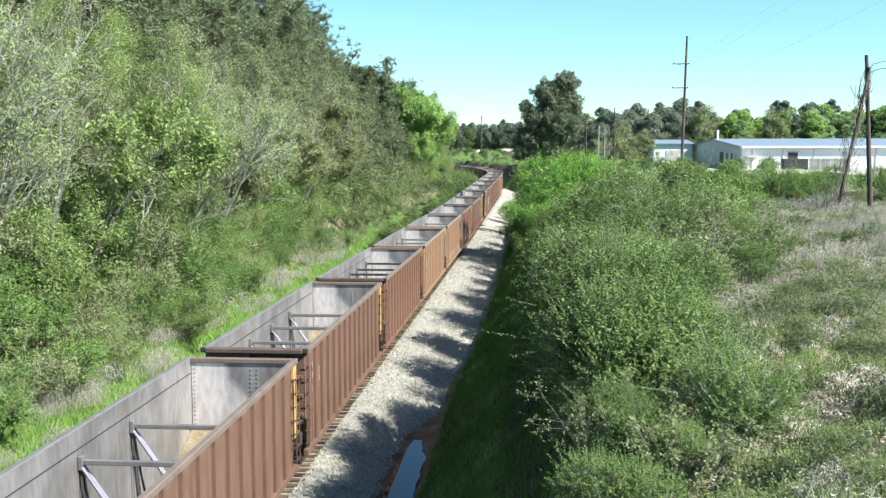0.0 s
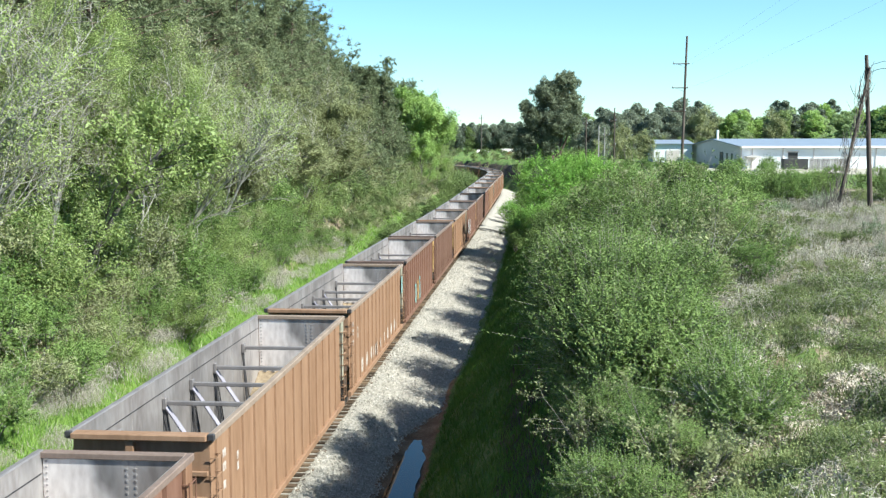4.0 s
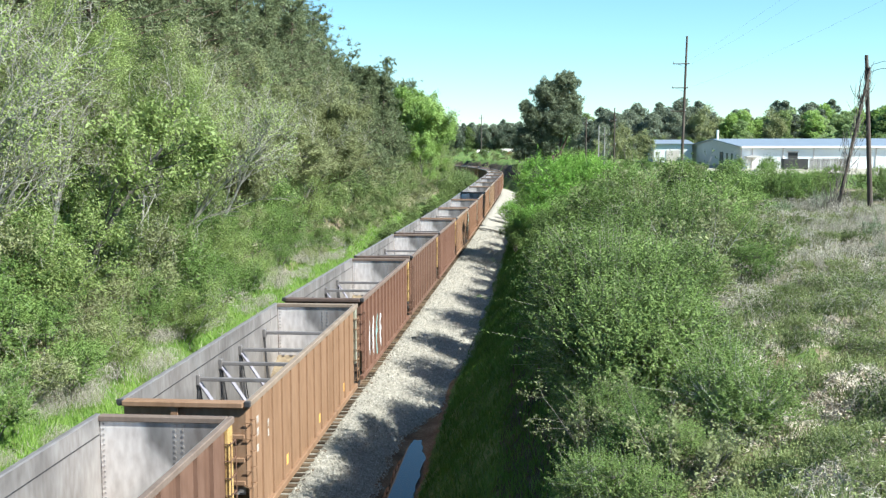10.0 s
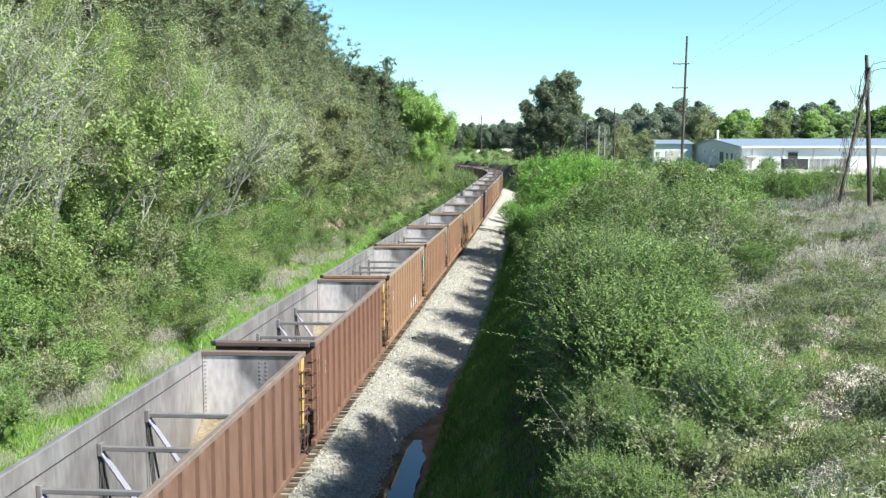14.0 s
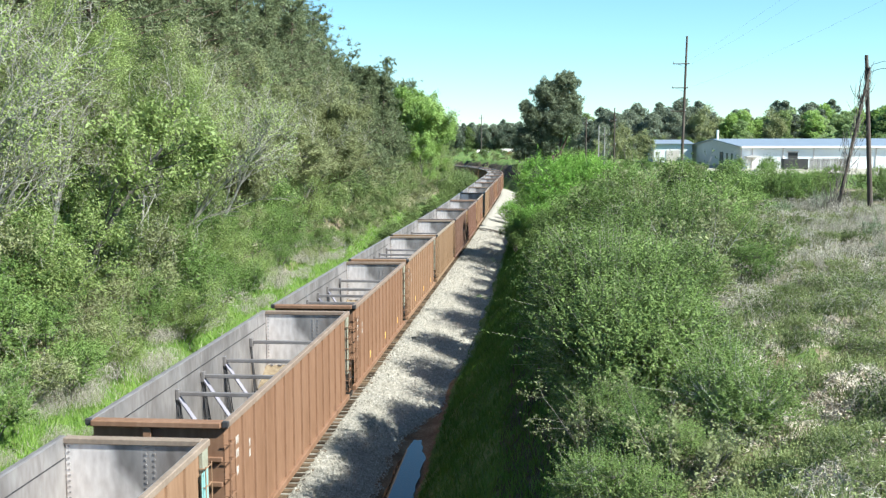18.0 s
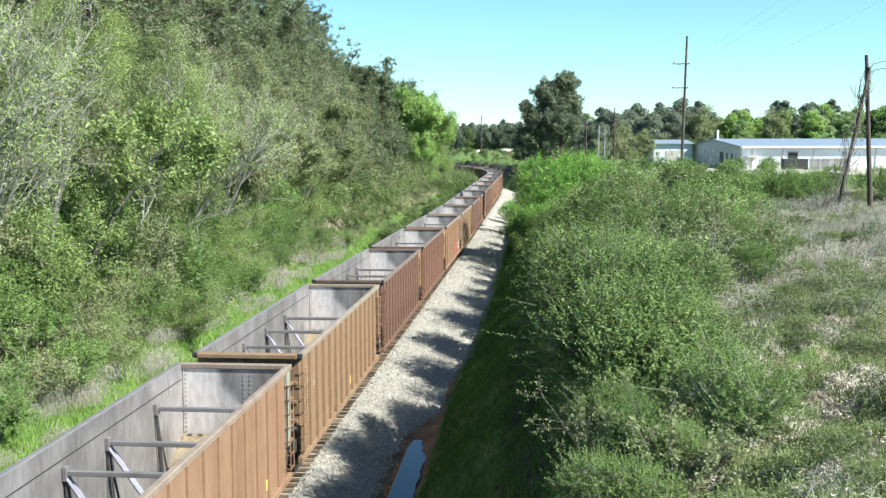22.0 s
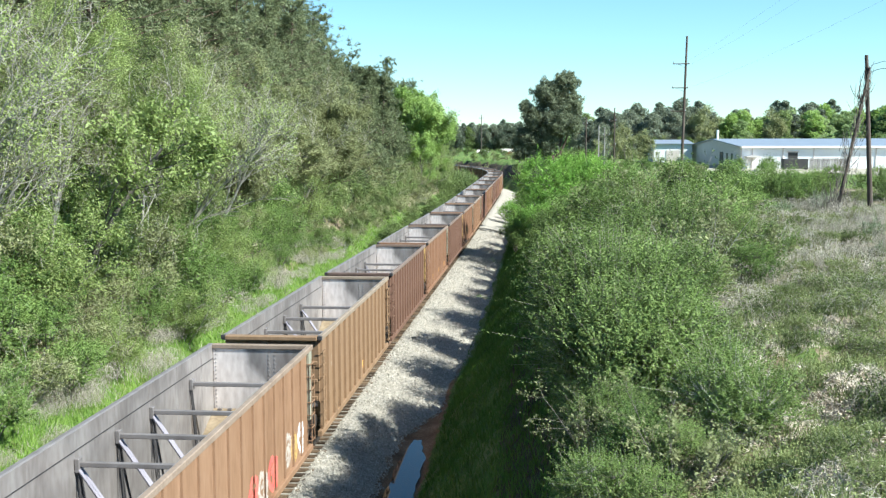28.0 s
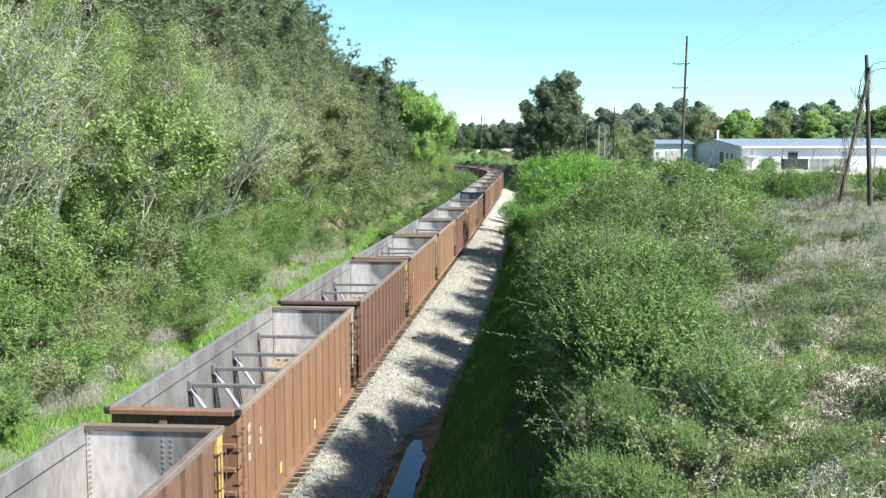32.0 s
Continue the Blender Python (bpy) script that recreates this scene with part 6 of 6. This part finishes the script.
tall = pole(32.7, 184, 4.7, 22.6, 0.26, "tall dark transmission pole with short crossarms",
            ((18.0, 2.2, 0.6), (14.0, 2.2, 0.5), (10.1, 2.2, 0.3)), (0.5, 0))
pole(21.76, 190, 4.7, 10.9, 0.17, "dark utility pole beside the line", ((8.6, 1.0, 0.3), (4.4, 1.0, 0.3)))
pole(17.5, 205, 4.7, 9.7, 0.15, "dark utility pole beside the line", ((8.3, 0.6, 0.3),))
pole(20.67, 200, 4.7, 7.6, 0.16, "pale weathered utility pole", ((6.2, 0.4, 0.9),))
pole(19.9, 205, 4.7, 8.0, 0.15, "pale weathered utility pole", ())
pole(-13.27, 415, 4.0, 16.0, 0.22, "far utility pole beside the bend", ((14.6, 0.8, 0.8),))
near = pole(31.3, 76, 4.75, 10.95, 0.19, "weathered wooden utility pole with loose wires", (), (-0.7, 0))
leaning = pole(28.7, 75.4, 4.75, 10.1, 0.13, "leaning pole wrapped in dead vines", (), (2.1, 0.4))
rng = np.random.default_rng(80)
segs = []
for i in range(330):
    t = rng.random() ** 1.7 * 0.97
    c = np.array([2.1 * t, 0.4 * t, 10.1 * t])
    spread = 0.18 + 0.42 * (1 - t) ** 3
    a = c + rng.normal(0, 1, 3) * np.array([spread, spread, 0.2])
    segs.append((a, a + np.array([0.2 * rng.normal() + 0.12, 0.15 * rng.normal(), rng.uniform(0.4, 1.2)]), 0.022, 0.012))
part("dead_vines", stick_mesh("dead_vines", segs, M["bark"]), None, leaning)
wires = Mesh()
for (a, b, sag) in (((-0.6, 0, 10.1), (1.9, -1, 10.0), -0.45), ((-0.6, 0, 9.6), (1.6, -1, 9.3), -0.55), ((-0.6, -0.1, 10.2), (-1.2, 0, 8.1), -0.4), ((-1.2, 0, 8.1), (-1.7, 0, 8.9), 0.2)):
    last = Vector(a)
    for i in range(1, 9):
        t = i / 8
        q = Vector(a).lerp(Vector(b), t) - Vector((0, 0, sag * 4 * t * (1 - t)))
        wires.tube(last, q, 0.018, 0.018, 5, False)
        last = q
part("loose_wire", wires, M["black_iron"], near)
lines = tagged(new("power_lines"), "thin overhead power lines across the sky", "power line")
for z0, ox in ((22.5, 0.6), (22.8, -0.4), (19.0, 1.2)):
    m = Mesh()
    a, b = Vector((33.1 + ox, 184, z0)), Vector((30.0 + ox * 2, -30, z0 + 6))
    last = a
    for i in range(1, 21):
        t = i / 20
        q = a.lerp(b, t) - Vector((0, 0, 7 * t * (1 - t)))
        m.tube(last, q, 0.007, 0.007, 4, False)
        last = q
    part("wire", m, M["insulator"], lines)

# distant woods
def wood_tree(seed, h, leaf, wood, label, lobes, low, wide, n, size, name="tree"):
    """A tree seen from far away: a forked trunk under a crown of many overlapping leafy masses."""
    rng = np.random.default_rng(seed)
    segs, pts = [((0, 0, -0.4), (0, 0, 0.55 * h), 0.018 * h, 0.010 * h)], []
    for i in range(lobes):
        f = i / (lobes - 1)
        a = i * 2.4 + rng.uniform(-0.5, 0.5)
        q = wide * h * math.sin(math.pi * min(1.0, 0.22 + 0.72 * f)) * rng.uniform(0.45, 1.0)
        c = np.array([math.cos(a) * q, math.sin(a) * q, h * (low + (0.93 - low) * f)])
        r = h * wide * rng.uniform(0.42, 0.66) * (1.0 - 0.3 * f)
        segs.append(((0, 0, c[2] * 0.55), c, 0.007 * h, 0.003 * h))
        k = int(n / lobes)
        d = rng.normal(0, 1, (k, 3))
        d /= np.linalg.norm(d, axis=1)[:, None]
        lump = 1 + 0.22 * np.sin(d[:, 0] * 6 + i) * np.sin(d[:, 1] * 5) * np.sin(d[:, 2] * 6 + i)
        pts.append(c + d * (r * lump * rng.uniform(0.35, 1.08, k) ** 0.5)[:, None] * np.array([1, 1, 0.8]))
    crown = array_mesh("crown", leaves(rng, np.concatenate(pts), size), 3, M[leaf])
    return plant_thing(name, stick_mesh("trunk", segs, M[wood]), crown, "crown", label, "tree", "distant trees")


FAR = fresh(wood_tree(90, 15, "hazy_pine_leaf", "pine_bark", "dark pine in the distant wood", 16, 0.16, 0.28, 9000, 0.27, "pine_tree"),
            wood_tree(91, 13, "hazy_spring_leaf", "bark", "tree in new leaf in the distant wood", 16, 0.1, 0.31, 9000, 0.25),
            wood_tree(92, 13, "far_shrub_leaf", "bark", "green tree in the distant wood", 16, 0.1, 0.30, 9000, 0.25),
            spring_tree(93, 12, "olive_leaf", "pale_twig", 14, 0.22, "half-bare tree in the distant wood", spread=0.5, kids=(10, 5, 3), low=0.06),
            wood_tree(94, 16, "hazy_pine_leaf", "pine_bark", "tall narrow pine in the distant wood", 13, 0.2, 0.21, 7000, 0.27, "pine_tree"),
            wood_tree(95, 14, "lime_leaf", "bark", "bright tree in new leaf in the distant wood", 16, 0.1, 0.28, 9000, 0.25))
spots = []
for i in range(120):
    x = 22 + i * 0.95 + jit.uniform(-0.9, 0.9)
    tall = float(np.interp(x, [22, 28, 34, 46, 54, 58, 64, 80, 100, 120], [0.70, 0.86, 0.82, 0.98, 0.98, 0.84, 0.88, 0.98, 1.0, 1.08]))
    spots.append((x, 298 + jit.uniform(-10, 18), jit.choice((0, 0, 4, 0, 3)) if x < 57 else jit.choice((1, 5, 1, 5, 3, 4, 2, 5)), tall * jit.uniform(0.82, 1.05)))
    if i % 2:                                           # lower growth along the foot of the wood
        spots.append((x + 0.5, 284 + jit.uniform(-3, 3), jit.choice((0, 3, 2)) if x < 57 else jit.choice((1, 2, 3)), 0.45))
for i in range(46):
    spots.append((16 + i * 3.1 + jit.uniform(-2, 2), 345 + jit.uniform(-8, 18), jit.choice((0, 4, 1, 2)), 1.0))
for i in range(64):
    spots.append((-85 + i * 1.75 + jit.uniform(-1.5, 1.5), 520 + jit.uniform(-12, 18), jit.choice((0, 0, 4, 2)), 0.86))
for x, y, k, r in ((24.5, 232, 3, 0.5), (27.0, 228, 3, 0.58), (29.3, 236, 3, 0.62), (31.5, 240, 3, 0.5), (21.5, 226, 0, 0.55), (23.0, 238, 0, 0.62), (19.5, 222, 3, 0.45), (33.4, 236, 3, 0.42)):
    spots.append((x, y, k, r))
scatter(FAR, spots, 44, 0.93, 1.07)


# two insects that dart past close to the camera
def build_insect():
    thing = tagged(new("flying_insect"), "small dark flying insect with clear wings", "insect", "flying insects")
    body = Mesh().tube((0, -0.009, 0), (0, -0.002, 0.001), 0.002, 0.0042, 8).tube((0, -0.002, 0.001), (0, 0.008, 0), 0.0042, 0.003, 8)
    part("body", body, M["insect_shell"], thing)
    for s in (-1, 1):
        wing = Mesh().prism([(s * 0.003, 0.002), (s * 0.012, -0.003), (s * 0.011, -0.007), (s * 0.003, -0.002)], "z", 0.0036, 0.0042)
        part("wing", wing, M["insulator"], thing)
    return thing


M["insect_shell"] = material("dark_insect_shell", ((0.3, (0.06, 0.06, 0.08)), (0.7, (0.13, 0.13, 0.16))), scale=90, fine=400, rough=0.5, bump=0)
INSECTS = [build_insect()]
INSECTS.append(copy_thing(INSECTS[0], Matrix.Identity(4)))


# ---- what moves ----
def car_pose(s):
    """Pose of a car whose middle is s metres along the track."""
    ax, ay, _ = on_track(s - 5.95)
    bx, by, _ = on_track(s + 5.95)
    za, zb = float(dip(s - 5.95)), float(dip(s + 5.95))
    return pose((ax + bx) / 2, (ay + by) / 2, (za + zb) / 2, math.degrees(math.atan2(zb - za, 11.9)), 0, math.degrees(math.atan2(-(bx - ax), by - ay)))


def motions():
    for k, car in CARS:
        rows = []
        for i in range(65):
            t = i * 0.5
            rows.append((t, car_pose(SPEED * (MEET - t) + PITCH * k + HALF)))
        walk(car, rows)
    sight = look(EYE, AIM, -0.115)
    for insect, start, side in zip(INSECTS, (Vector((1.001, 0.663, -3.0)), Vector((1.099, 0.693, -3.0))), (20, 75)):
        drift = Vector((6.5, 1.4, 0.0))
        rows = []
        for t in [0, 0.5, 1, 1.5] + list(range(2, 33, 2)):
            p = sight @ (start + drift * (t - 1.0))
            rows.append((t, pose(p.x, p.y, p.z, 15, 10, side)))
        walk(insect, rows)
    # every wheelset turns alike, at the speed of the train
    done = {}
    for w in [o for _, car in CARS for o in car.children_recursive if o.name.split(".")[0] == "wheelset"]:
        y = round(w.location.y, 2)
        if y in done:
            w.rotation_mode = "QUATERNION"
            w.animation_data_create()
            w.animation_data.action = done[y].animation_data.action
            w.animation_data.action_slot = done[y].animation_data.action_slot
        else:
            walk(w, [(i / 15, pose(0, y, 0.457, math.degrees(SPEED * i / 15 / 0.457), 0, 0)) for i in range(481)])
            done[y] = w


motions()
